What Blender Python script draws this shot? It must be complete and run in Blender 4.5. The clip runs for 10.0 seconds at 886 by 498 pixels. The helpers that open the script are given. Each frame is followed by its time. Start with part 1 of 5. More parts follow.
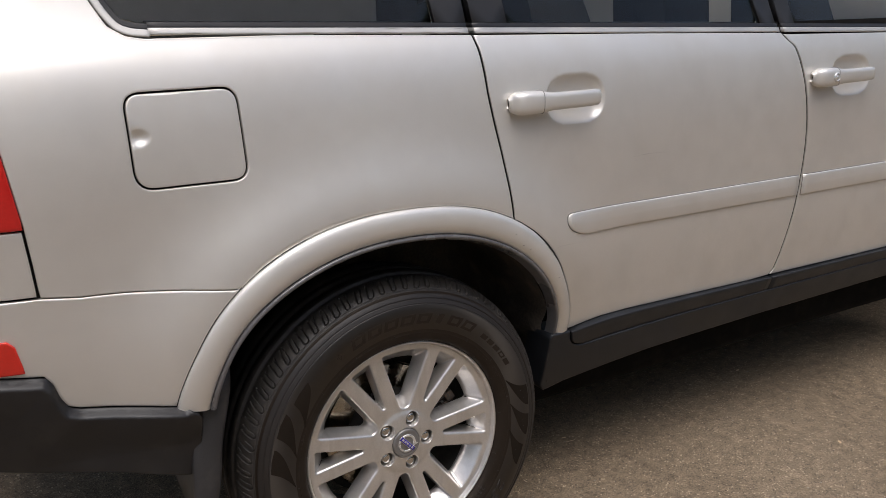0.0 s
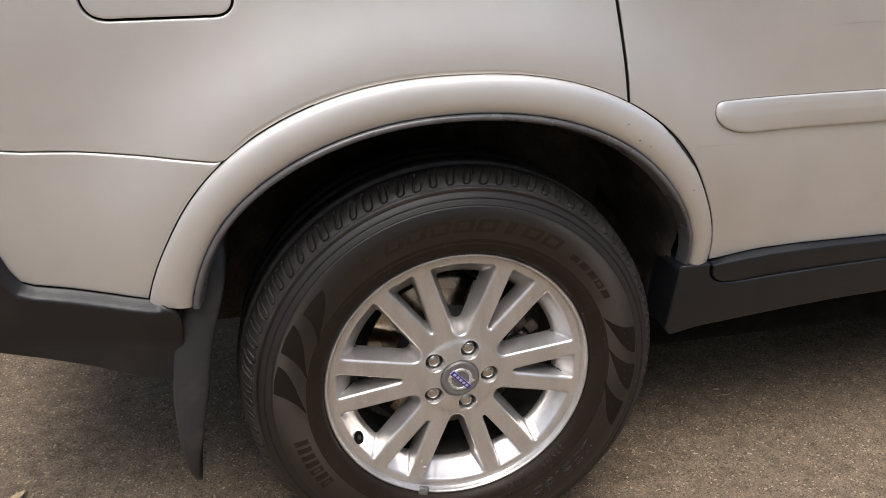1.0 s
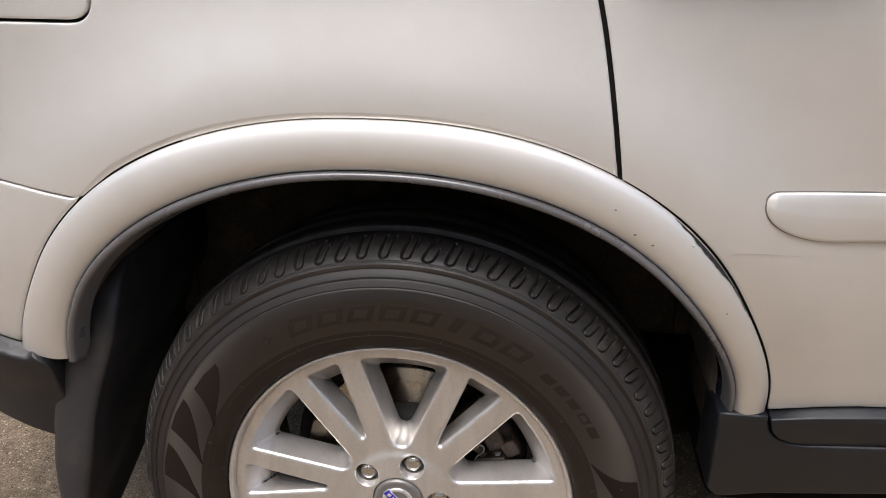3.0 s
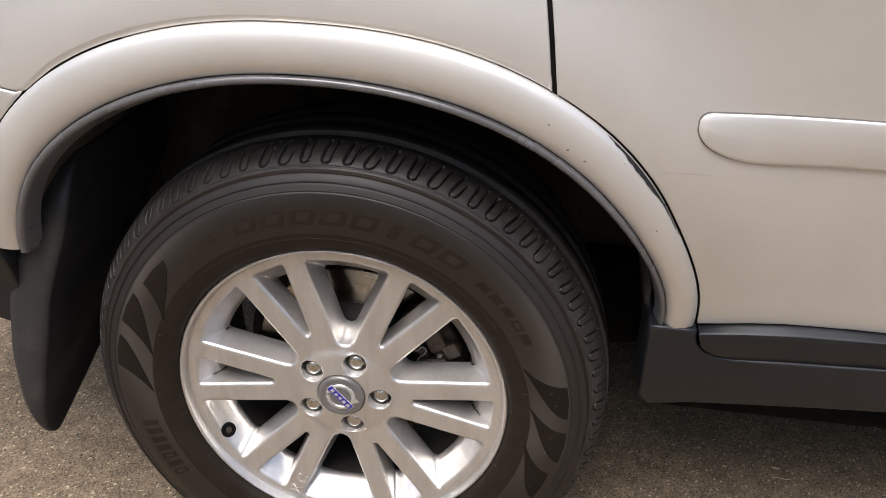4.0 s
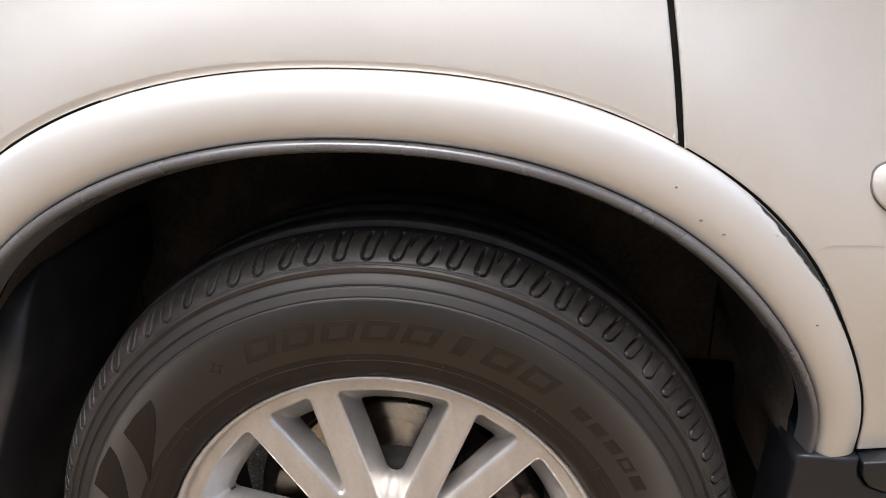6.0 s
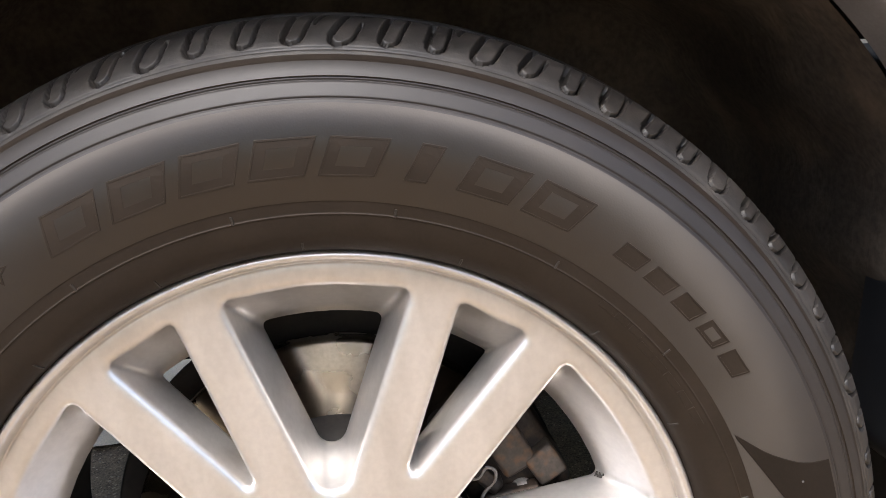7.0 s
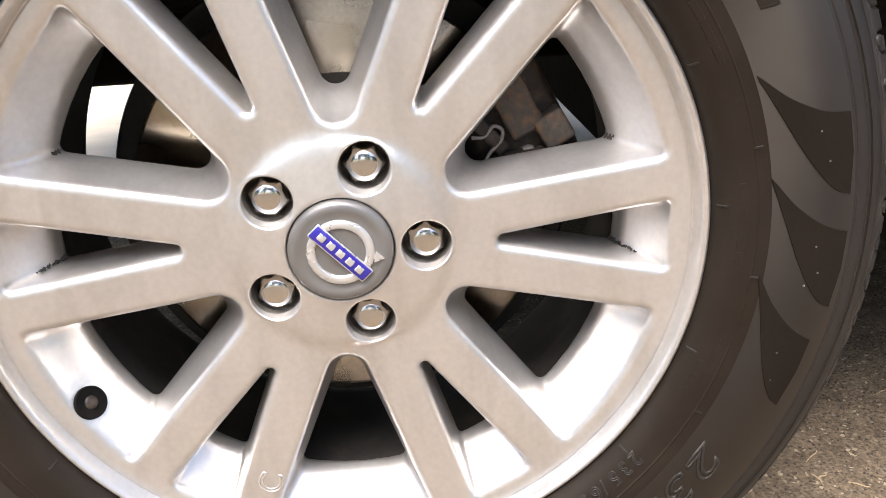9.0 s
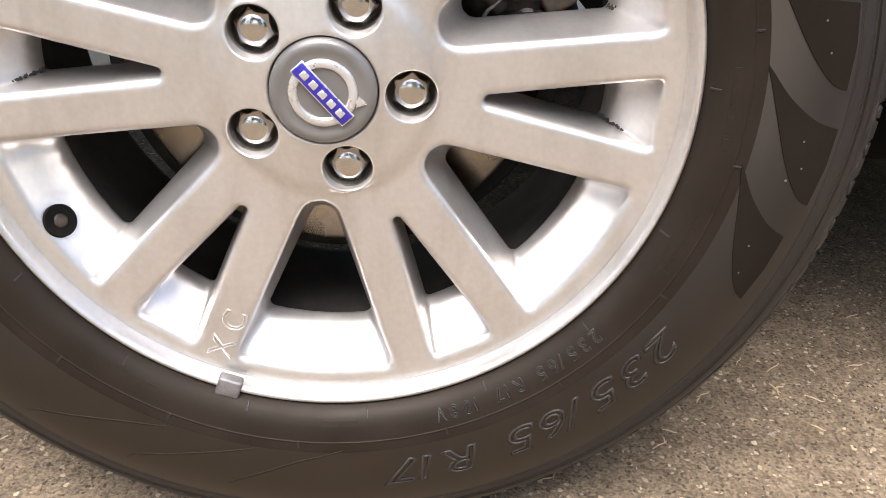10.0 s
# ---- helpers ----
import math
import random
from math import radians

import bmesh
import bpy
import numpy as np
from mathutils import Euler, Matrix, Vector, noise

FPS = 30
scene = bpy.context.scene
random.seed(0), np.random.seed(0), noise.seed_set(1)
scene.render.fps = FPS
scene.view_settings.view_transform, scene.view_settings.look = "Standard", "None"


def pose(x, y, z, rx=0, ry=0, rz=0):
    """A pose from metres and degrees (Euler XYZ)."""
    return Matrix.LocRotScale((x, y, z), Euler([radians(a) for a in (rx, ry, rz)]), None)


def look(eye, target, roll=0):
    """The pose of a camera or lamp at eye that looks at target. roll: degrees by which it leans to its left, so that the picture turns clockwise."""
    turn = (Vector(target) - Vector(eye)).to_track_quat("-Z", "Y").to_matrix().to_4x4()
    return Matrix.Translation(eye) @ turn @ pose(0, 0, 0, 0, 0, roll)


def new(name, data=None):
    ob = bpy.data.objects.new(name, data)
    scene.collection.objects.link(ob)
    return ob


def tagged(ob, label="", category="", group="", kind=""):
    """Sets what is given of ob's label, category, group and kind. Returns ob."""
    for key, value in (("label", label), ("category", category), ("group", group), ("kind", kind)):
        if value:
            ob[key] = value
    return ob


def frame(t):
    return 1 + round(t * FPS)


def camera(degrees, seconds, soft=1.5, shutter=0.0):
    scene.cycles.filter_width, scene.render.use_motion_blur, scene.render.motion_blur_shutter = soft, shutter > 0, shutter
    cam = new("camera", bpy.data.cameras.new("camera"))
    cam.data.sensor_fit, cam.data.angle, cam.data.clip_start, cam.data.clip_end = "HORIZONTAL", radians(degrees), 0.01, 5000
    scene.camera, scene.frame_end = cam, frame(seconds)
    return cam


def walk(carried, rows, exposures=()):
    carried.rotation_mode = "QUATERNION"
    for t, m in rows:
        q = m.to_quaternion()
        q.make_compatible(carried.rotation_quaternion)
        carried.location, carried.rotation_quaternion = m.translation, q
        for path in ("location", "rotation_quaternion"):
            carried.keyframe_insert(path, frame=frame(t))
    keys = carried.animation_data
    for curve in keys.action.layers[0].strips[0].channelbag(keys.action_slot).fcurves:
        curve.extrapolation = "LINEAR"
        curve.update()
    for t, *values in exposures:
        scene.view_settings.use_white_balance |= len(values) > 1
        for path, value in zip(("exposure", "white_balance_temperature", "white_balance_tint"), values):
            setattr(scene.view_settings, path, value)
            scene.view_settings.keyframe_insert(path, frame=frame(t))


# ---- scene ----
cam = camera(53.6, 10.0, soft=0.7)
PATH = [
    (0, (-0.81, -1.566, 1.26), (0.171, 0.1, 0.746), -1.4),
    (0.5, (-0.528, -1.44, 1.208), (0.138, 0.324, 0.54), -1.2),
    (1, (-0.32, -1.286, 1.141), (0.094, 0.516, 0.378), -0.7),
    (1.5, (-0.102, -1.22, 1.124), (0.017, 0.62, 0.35), -0.3),
    (2, (0.029, -1.162, 1.106), (-0.08, 0.737, 0.487), -0.6),
    (2.5, (0.077, -1.049, 1.101), (-0.124, 0.835, 0.461), -0.7),
    (3, (0.174, -0.968, 1.112), (-0.045, 0.875, 0.365), 0.1),
    (3.2, (0.224, -0.944, 1.134), (-0.012, 0.865, 0.314), 0.2),
    (4.3, (0.251, -0.976, 1.13), (0.071, 0.753, 0.14), 3.1),
    (4.5, (0.237, -0.967, 1.131), (0.076, 0.75, 0.12), 3.5),
    (5, (0.213, -0.953, 1.095), (0.047, 0.811, 0.168), 4.2),
    (5.5, (0.192, -0.864, 1.075), (-0.042, 0.944, 0.252), 3.1),
    (5.7, (0.168, -0.836, 1.047), (-0.074, 1.001, 0.294), 2.5),
    (6.8, (0.053, -0.542, 0.756), (0.142, 1.403, 0.297), -7.0),
    (7, (0.052, -0.513, 0.687), (0.186, 1.44, 0.281), -5.7),
    (7.5, (0.052, -0.49, 0.616), (0.14, 1.439, 0.095), -5.4),
    (8, (0.044, -0.499, 0.595), (0.149, 1.411, 0.01), -4.9),
    (8.5, (0.045, -0.513, 0.582), (0.13, 1.359, -0.115), -4.7),
    (9, (0.036, -0.526, 0.553), (0.137, 1.336, -0.172), -3.3),
    (9.5, (0.043, -0.529, 0.547), (0.138, 1.3, -0.257), -0.3),
    (10, (0.048, -0.534, 0.523), (0.152, 1.237, -0.4), 3.2),
]
walk(cam, [(t, look(eye, target, roll)) for t, eye, target, roll in PATH],
     [(0, -0.12), (0.5, 0.06), (1.0, 0.22), (2.5, 0.48), (3.2, 0.46), (4.5, 0.60), (5.7, 0.82), (6.3, 1.00), (7.0, 1.62), (7.6, 1.57), (8.5, 1.43), (10.0, 1.28)])
from mathutils.geometry import delaunay_2d_cdt as delaunay


# ---------------- light ----------------
world = bpy.data.worlds.new("world")
scene.world = world
world.use_nodes = True
wn = world.node_tree.nodes
sky = wn.new("ShaderNodeTexSky")
sky.sky_type = "NISHITA"
sky.sun_disc = False
SUN_EL, SUN_AZ = radians(63), radians(198)   # azimuth clockwise from +y
sky.sun_elevation = SUN_EL
sky.sun_rotation = SUN_AZ
sky.dust_density = 3.6
sky.ozone_density = 0.8
world.node_tree.links.new(sky.outputs[0], wn["Background"].inputs[0])
wn["Background"].inputs[1].default_value = 0.15
sun = new("sun", bpy.data.lights.new("sun", "SUN"))
sun.data.energy, sun.data.angle, sun.data.color = 2.1, radians(40), (0.985, 0.98, 1.01)
sun_dir = Vector((math.sin(SUN_AZ) * math.cos(SUN_EL), math.cos(SUN_AZ) * math.cos(SUN_EL), math.sin(SUN_EL)))
sun.matrix_world = look(sun_dir * 20, (0, 0, 0))


# ---------------- materials ----------------
def material(name, colour, rough=0.5, metal=0.0, coat=0.0, spec=0.5):
    m = bpy.data.materials.new(name)
    m.use_nodes = True
    b = m.node_tree.nodes["Principled BSDF"]
    b.inputs["Base Color"].default_value = (*colour, 1)
    b.inputs["Roughness"].default_value = rough
    b.inputs["Metallic"].default_value = metal
    b.inputs["Coat Weight"].default_value = coat
    b.inputs["Coat Roughness"].default_value = 0.06
    b.inputs["Specular IOR Level"].default_value = spec
    return m


def tex(m, kind, scale, detail=4.0, coords="Object"):
    n, l = m.node_tree.nodes, m.node_tree.links
    c = n.get("coords") or n.new("ShaderNodeTexCoord")
    c.name = "coords"
    t = n.new(kind)
    t.inputs["Scale"].default_value = scale
    if kind == "ShaderNodeTexNoise":
        t.inputs["Detail"].default_value = detail
    l.new(c.outputs[coords], t.inputs["Vector"])
    return t


def ramp(m, source, stops):
    n, l = m.node_tree.nodes, m.node_tree.links
    r = n.new("ShaderNodeValToRGB")
    e = r.color_ramp.elements
    while len(e) < len(stops):
        e.new(0.5)
    for el, (p, c) in zip(e, stops):
        el.position = p
        el.color = (*c, 1) if hasattr(c, "__len__") else (c, c, c, 1)
    l.new(source, r.inputs[0])
    return r


def mixc(m, a, b, fac, mode="MIX"):
    n, l = m.node_tree.nodes, m.node_tree.links
    x = n.new("ShaderNodeMix")
    x.data_type, x.blend_type = "RGBA", mode
    for sock, v in ((x.inputs[0], fac), (x.inputs[6], a), (x.inputs[7], b)):
        if hasattr(v, "is_linked"):
            l.new(v, sock)
        elif hasattr(v, "__len__"):
            sock.default_value = (*v, 1)
        else:
            sock.default_value = v
    return x.outputs[2]


def feed(m, socket, value):
    m.node_tree.links.new(value, m.node_tree.nodes["Principled BSDF"].inputs[socket])


def relief(m, height, strength=0.3, distance=0.002):
    n, l = m.node_tree.nodes, m.node_tree.links
    b = n.new("ShaderNodeBump")
    b.inputs["Strength"].default_value, b.inputs["Distance"].default_value = strength, distance
    l.new(height, b.inputs["Height"])
    feed(m, "Normal", b.outputs[0])


def worn(name, colour, rough, metal=0.0, coat=0.0, big=4.0, fine=180.0, vary=0.12, bump=0.1, dirt=None, dirt_amount=0.4, rvary=0.12, spec=0.5, dist=0.0006):
    """A surface with broad blotches, fine grain, dust and slight relief."""
    m = material(name, colour, rough, metal, coat, spec)
    a = tex(m, "ShaderNodeTexNoise", big, 6)
    f = tex(m, "ShaderNodeTexNoise", fine, 3)
    lo = tuple(c * (1 - vary) for c in colour)
    hi = tuple(min(1, c * (1 + vary)) for c in colour)
    base = ramp(m, a.outputs[0], ((0.3, lo), (0.7, hi))).outputs[0]
    grain = ramp(m, f.outputs[0], ((0.35, 1 - vary), (0.65, 1.0))).outputs[0]
    base = mixc(m, base, grain, 1.0, "MULTIPLY")
    if dirt:
        d = tex(m, "ShaderNodeTexNoise", big * 2.7, 8)
        base = mixc(m, base, dirt, ramp(m, d.outputs[0], ((0.48, 0.0), (0.75, dirt_amount))).outputs[0])
    feed(m, "Base Color", base)
    feed(m, "Roughness", ramp(m, a.outputs[0], ((0.3, max(0, rough - rvary)), (0.7, min(1, rough + rvary)))).outputs[0])
    relief(m, f.outputs[0], bump, dist)
    return m


def asphalt_material():
    m = material("asphalt", (0.2, 0.17, 0.13), 0.92, spec=0.15)
    big = tex(m, "ShaderNodeTexNoise", 1.3, 6)
    mid = tex(m, "ShaderNodeTexNoise", 26, 8)
    stone = tex(m, "ShaderNodeTexVoronoi", 300)
    pale = tex(m, "ShaderNodeTexVoronoi", 270)
    dark = tex(m, "ShaderNodeTexVoronoi", 400)
    fine = tex(m, "ShaderNodeTexNoise", 330, 10)
    base = ramp(m, big.outputs[0], ((0.3, (0.218, 0.164, 0.109)), (0.7, (0.288, 0.221, 0.151)))).outputs[0]
    base = mixc(m, base, ramp(m, mid.outputs[0], ((0.3, 0.72), (0.7, 1.12))).outputs[0], 1.0, "MULTIPLY")
    base = mixc(m, base, ramp(m, stone.outputs["Color"], ((0.15, 0.62), (0.5, 0.95), (0.85, 1.35))).outputs[0], 0.7, "MULTIPLY")
    base = mixc(m, base, ramp(m, fine.outputs[0], ((0.32, 0.45), (0.5, 0.95), (0.7, 1.3))).outputs[0], 0.68, "MULTIPLY")
    base = mixc(m, base, (0.59, 0.475, 0.325), ramp(m, pale.outputs["Color"], ((0.84, 0.0), (0.90, 0.8))).outputs[0])
    base = mixc(m, base, (0.05, 0.042, 0.035), ramp(m, dark.outputs["Color"], ((0.78, 0.0), (0.86, 0.8))).outputs[0])
    feed(m, "Base Color", base)
    relief(m, fine.outputs[0], 0.7, 0.003)
    return m


def paint_material():
    m = material("champagne_paint", (0.50, 0.46, 0.42), 0.46, 0.62, 0.85, 0.5)
    a = tex(m, "ShaderNodeTexNoise", 2.2, 6)
    dust = tex(m, "ShaderNodeTexNoise", 9, 8)
    flake = tex(m, "ShaderNodeTexVoronoi", 2600)
    peel = tex(m, "ShaderNodeTexNoise", 240, 2)
    base = ramp(m, a.outputs[0], ((0.3, (0.724, 0.694, 0.650)), (0.7, (0.770, 0.742, 0.697)))).outputs[0]
    base = mixc(m, base, ramp(m, flake.outputs["Color"], ((0.1, 0.93), (0.9, 1.06))).outputs[0], 1.0, "MULTIPLY")
    base = mixc(m, base, (0.632, 0.600, 0.548), ramp(m, dust.outputs[0], ((0.42, 0.0), (0.75, 0.5))).outputs[0])
    feed(m, "Base Color", base)
    feed(m, "Roughness", ramp(m, dust.outputs[0], ((0.3, 0.43), (0.7, 0.53))).outputs[0])
    relief(m, peel.outputs[0], 0.02, 0.0006)
    m.node_tree.nodes["Principled BSDF"].inputs["Coat Roughness"].default_value = 0.05
    return m


PAINT = paint_material()
ASPHALT = asphalt_material()
PLASTIC = worn("dark_plastic", (0.0125, 0.0115, 0.0120), 0.46, big=6, fine=500, vary=0.15, bump=0.12, dirt=(0.036, 0.032, 0.030), dirt_amount=0.4, spec=0.5)
FLAP = worn("dusty_flap_rubber", (0.026, 0.024, 0.024), 0.50, big=7, fine=400, vary=0.2, bump=0.12, dirt=(0.085, 0.072, 0.062), dirt_amount=0.5, spec=0.5)
SILLP = worn("sill_plastic", (0.0135, 0.0148, 0.0178), 0.40, big=6, fine=500, vary=0.15, bump=0.10, dirt=(0.029, 0.031, 0.035), dirt_amount=0.4, spec=0.42)
LIP = worn("grey_rubber", (0.125, 0.120, 0.122), 0.30, big=10, fine=500, vary=0.15, dirt=(0.10, 0.088, 0.075), dirt_amount=0.4, spec=0.8)
BLACK = worn("black_liner", (0.006, 0.0055, 0.005), 0.9, big=9, fine=220, vary=0.3, bump=0.4, dirt=(0.022, 0.018, 0.014), dirt_amount=0.35, spec=0.1)
LINER = worn("dusty_liner", (0.075, 0.062, 0.050), 0.85, big=7, fine=160, vary=0.35, bump=0.5, dirt=(0.15, 0.115, 0.082), dirt_amount=0.5, spec=0.2, dist=0.002)
RUBBER = worn("tyre_rubber", (0.0150, 0.0105, 0.0074), 0.55, big=14, fine=420, vary=0.14, bump=0.12, dirt=(0.028, 0.020, 0.0145), dirt_amount=0.35, spec=0.30)
TREAD = worn("tread_rubber", (0.0245, 0.0210, 0.0183), 0.54, big=22, fine=380, vary=0.2, bump=0.25, dirt=(0.070, 0.059, 0.049), dirt_amount=0.45)
KNURL = worn("knurled_rubber", (0.0086, 0.0068, 0.0057), 0.43, big=20, fine=900, vary=0.12, bump=0.08, dirt=(0.017, 0.014, 0.012), dirt_amount=0.25, spec=0.88, rvary=0.03)
RING = worn("dull_ribbed_rubber", (0.0170, 0.0135, 0.0118), 0.52, big=20, fine=900, vary=0.12, bump=0.08, dirt=(0.03, 0.025, 0.021), dirt_amount=0.3, spec=0.45, rvary=0.03)
PRINT = worn("rubbed_rubber", (0.026, 0.021, 0.0175), 0.5, big=30, fine=700, vary=0.2, spec=0.4)
MATT = worn("matt_rubber", (0.0150, 0.0105, 0.0070), 0.8, big=20, fine=500, vary=0.15, spec=0.12)


def alloy_material():
    """Painted silver alloy with faint dried streaks and brake dust."""
    m = material("silver_alloy", (0.74, 0.705, 0.67), 0.34, 0.80, 0.35)
    m.node_tree.nodes["Principled BSDF"].inputs["Coat Roughness"].default_value = 0.14
    warp = tex(m, "ShaderNodeTexNoise", 7, 3)
    stain = tex(m, "ShaderNodeTexNoise", 15, 6)
    stain.inputs["Distortion"].default_value = 0.7
    # the stains run down the face as slanting streaks
    turn = m.node_tree.nodes.new("ShaderNodeMapping")
    turn.inputs["Rotation"].default_value = (0, radians(38), 0)
    turn.inputs["Scale"].default_value = (1.9, 1.0, 0.55)
    m.node_tree.links.new(m.node_tree.nodes["coords"].outputs["Object"], turn.inputs["Vector"])
    m.node_tree.links.new(turn.outputs[0], stain.inputs["Vector"])
    fine = tex(m, "ShaderNodeTexNoise", 240, 3)
    base = ramp(m, warp.outputs[0], ((0.3, (0.665, 0.640, 0.612)), (0.7, (0.725, 0.698, 0.670)))).outputs[0]
    base = mixc(m, base, (0.44, 0.412, 0.372), ramp(m, stain.outputs[0], ((0.44, 0.0), (0.56, 0.16), (0.74, 0.36))).outputs[0])
    base = mixc(m, base, ramp(m, fine.outputs[0], ((0.35, 0.96), (0.65, 1.02))).outputs[0], 1.0, "MULTIPLY")
    feed(m, "Base Color", base)
    return m


ALLOY = alloy_material()
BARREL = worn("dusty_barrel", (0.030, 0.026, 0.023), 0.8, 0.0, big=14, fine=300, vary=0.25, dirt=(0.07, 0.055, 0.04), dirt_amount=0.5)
CHROME = worn("chrome", (0.66, 0.64, 0.615), 0.13, 1.0, big=60, fine=1500, vary=0.06, bump=0.03, rvary=0.05)
CAPGREY = worn("grey_cap", (0.22, 0.21, 0.20), 0.40, 0.5, 0.2, big=60, fine=2000, vary=0.06)
BLUE = worn("blue_enamel", (0.030, 0.022, 0.30), 0.3, 0.0, 0.4, big=80, fine=1500, vary=0.1)
SILVER = worn("bright_silver", (0.75, 0.74, 0.72), 0.3, 0.7, big=80, fine=1500, vary=0.05)
STEEL = worn("brake_steel", (0.48, 0.41, 0.32), 0.27, 1.0, big=20, fine=300, vary=0.12, dirt=(0.26, 0.18, 0.11), dirt_amount=0.3, rvary=0.05)
STEEL_B = STEEL.node_tree.nodes["Principled BSDF"]
STEEL_B.inputs["Anisotropic"].default_value = 0.96
STEEL_B.inputs["Anisotropic Rotation"].default_value = 0.25
radial = STEEL.node_tree.nodes.new("ShaderNodeTangent")
radial.direction_type, radial.axis = "RADIAL", "Y"
STEEL.node_tree.links.new(radial.outputs[0], STEEL_B.inputs["Tangent"])
KNURL_B = KNURL.node_tree.nodes["Principled BSDF"]
KNURL_B.inputs["Anisotropic"].default_value = 0.85
KNURL_B.inputs["Anisotropic Rotation"].default_value = 0.0
for b_ in (KNURL_B, RUBBER.node_tree.nodes["Principled BSDF"]):
    b_.inputs["Specular Tint"].default_value = (1.0, 0.90, 0.80, 1)   # warm tint put on the bluish sky reflection
ribs = KNURL.node_tree.nodes.new("ShaderNodeTangent")
ribs.direction_type, ribs.axis = "RADIAL", "Y"
KNURL.node_tree.links.new(ribs.outputs[0], KNURL_B.inputs["Tangent"])
IRON = worn("dark_casting", (0.036, 0.030, 0.026), 0.6, 0.4, big=40, fine=300, vary=0.3, bump=0.5, dirt=(0.14, 0.09, 0.055), dirt_amount=0.6)
CASTMID = worn("mid_casting", (0.085, 0.070, 0.058), 0.6, 0.3, big=50, fine=300, vary=0.3, bump=0.5, dirt=(0.16, 0.085, 0.04), dirt_amount=0.9)
POCKET = worn("dirty_shaded_silver", (0.46, 0.42, 0.37), 0.40, 0.7, big=80, fine=900, vary=0.3)
CASTING = worn("caliper_casting", (0.32, 0.30, 0.28), 0.6, 0.4, big=40, fine=400, vary=0.25, dirt=(0.20, 0.11, 0.06), dirt_amount=0.6)
RED = worn("red_lens", (0.55, 0.012, 0.010), 0.18, 0.0, 0.6, big=12, fine=300, vary=0.08)
REFLECT = worn("red_reflector", (0.62, 0.022, 0.012), 0.2, 0.0, 0.6, big=12, fine=300, vary=0.08)
TRIM = worn("window_trim", (0.55, 0.53, 0.50), 0.45, 0.6, big=10, fine=600, vary=0.06)
LEAD = worn("lead_weight", (0.26, 0.25, 0.245), 0.5, 0.6, big=90, fine=900, vary=0.2, bump=0.4)
CLOTH = worn("dark_cloth", (0.05, 0.047, 0.044), 0.9, big=8, fine=300, vary=0.2)
DEBRIS = worn("dry_leaf", (0.70, 0.52, 0.32), 0.8, big=60, fine=600, vary=0.25)
SEAL = worn("dull_sealant", (0.16, 0.145, 0.13), 0.7, big=30, fine=700, vary=0.2)
# pale warm tone puts sunlight into the colour of the far ground
SUNLIT = worn("sunlit_ground", (0.68, 0.58, 0.43), 0.9, big=3, fine=260, vary=0.22, bump=0.4, dirt=(0.40, 0.35, 0.28), dirt_amount=0.4, spec=0.2, dist=0.002)
SCRAPE = worn("scraped_primer", (0.012, 0.011, 0.011), 0.7, big=60, fine=900, vary=0.3, dirt=(0.20, 0.18, 0.16), dirt_amount=0.10)
GLASS = material("tinted_glass", (0.46, 0.50, 0.48), 0.02, spec=0.5)
GLASS.node_tree.nodes["Principled BSDF"].inputs["Transmission Weight"].default_value = 1.0
GLASS.node_tree.nodes["Principled BSDF"].inputs["IOR"].default_value = 1.45


# ---------------- mesh tools ----------------
def mesh_object(name, verts, faces, mat, parent=None, label="", smooth=True):
    me = bpy.data.meshes.new(name)
    me.from_pydata([tuple(map(float, v)) for v in verts], [], [tuple(map(int, f)) for f in faces])
    me.validate()
    me.materials.append(mat)
    if smooth:
        me.shade_smooth()
    me.update()
    ob = new(name, me)
    if parent:
        ob.parent = parent
    if label:
        tagged(ob, label)
    return ob


def part(name, bm, mat, parent=None, label="", smooth=True):
    me = bpy.data.meshes.new(name)
    bmesh.ops.recalc_face_normals(bm, faces=bm.faces)
    bm.to_mesh(me)
    bm.free()
    me.materials.append(mat)
    if smooth:
        me.shade_smooth()
    ob = new(name, me)
    if parent:
        ob.parent = parent
    if label:
        tagged(ob, label)
    return ob


def inside(pts, loop):
    """Which of the points lie inside a closed loop."""
    p, q = np.asarray(pts, float), np.asarray(loop, float)
    a, b = q, np.roll(q, -1, 0)
    out = np.zeros(len(p), bool)
    for (x1, y1), (x2, y2) in zip(a, b):
        if y1 == y2:
            continue
        c = ((y1 > p[:, 1]) != (y2 > p[:, 1])) & (p[:, 0] < (x2 - x1) * (p[:, 1] - y1) / (y2 - y1) + x1)
        out ^= c
    return out


def distance(pts, loop):
    p, a = np.asarray(pts, float), np.asarray(loop, float)
    b = np.roll(a, -1, 0)
    best = np.full(len(p), 9.0)
    for s, e in zip(a, b):
        d = e - s
        t = np.clip(((p - s) @ d) / max(d @ d, 1e-12), 0, 1)
        best = np.minimum(best, np.linalg.norm(p - s - t[:, None] * d, axis=1))
    return best


def resample(loop, step):
    out = []
    n = len(loop)
    for i in range(n):
        a, b = np.array(loop[i], float), np.array(loop[(i + 1) % n], float)
        k = max(1, int(math.ceil(np.linalg.norm(b - a) / step)))
        out += [tuple(a + (b - a) * j / k) for j in range(k)]
    return out


def outward(loop):
    """Unit normals of a loop, pointing away from its inside."""
    q = np.asarray(loop, float)
    t = np.roll(q, -1, 0) - np.roll(q, 1, 0)
    nrm = np.stack([t[:, 1], -t[:, 0]], 1)
    nrm /= np.maximum(np.linalg.norm(nrm, axis=1), 1e-9)[:, None]
    area = 0.5 * np.sum(q[:, 0] * np.roll(q[:, 1], -1) - np.roll(q[:, 0], -1) * q[:, 1])
    return nrm if area > 0 else -nrm


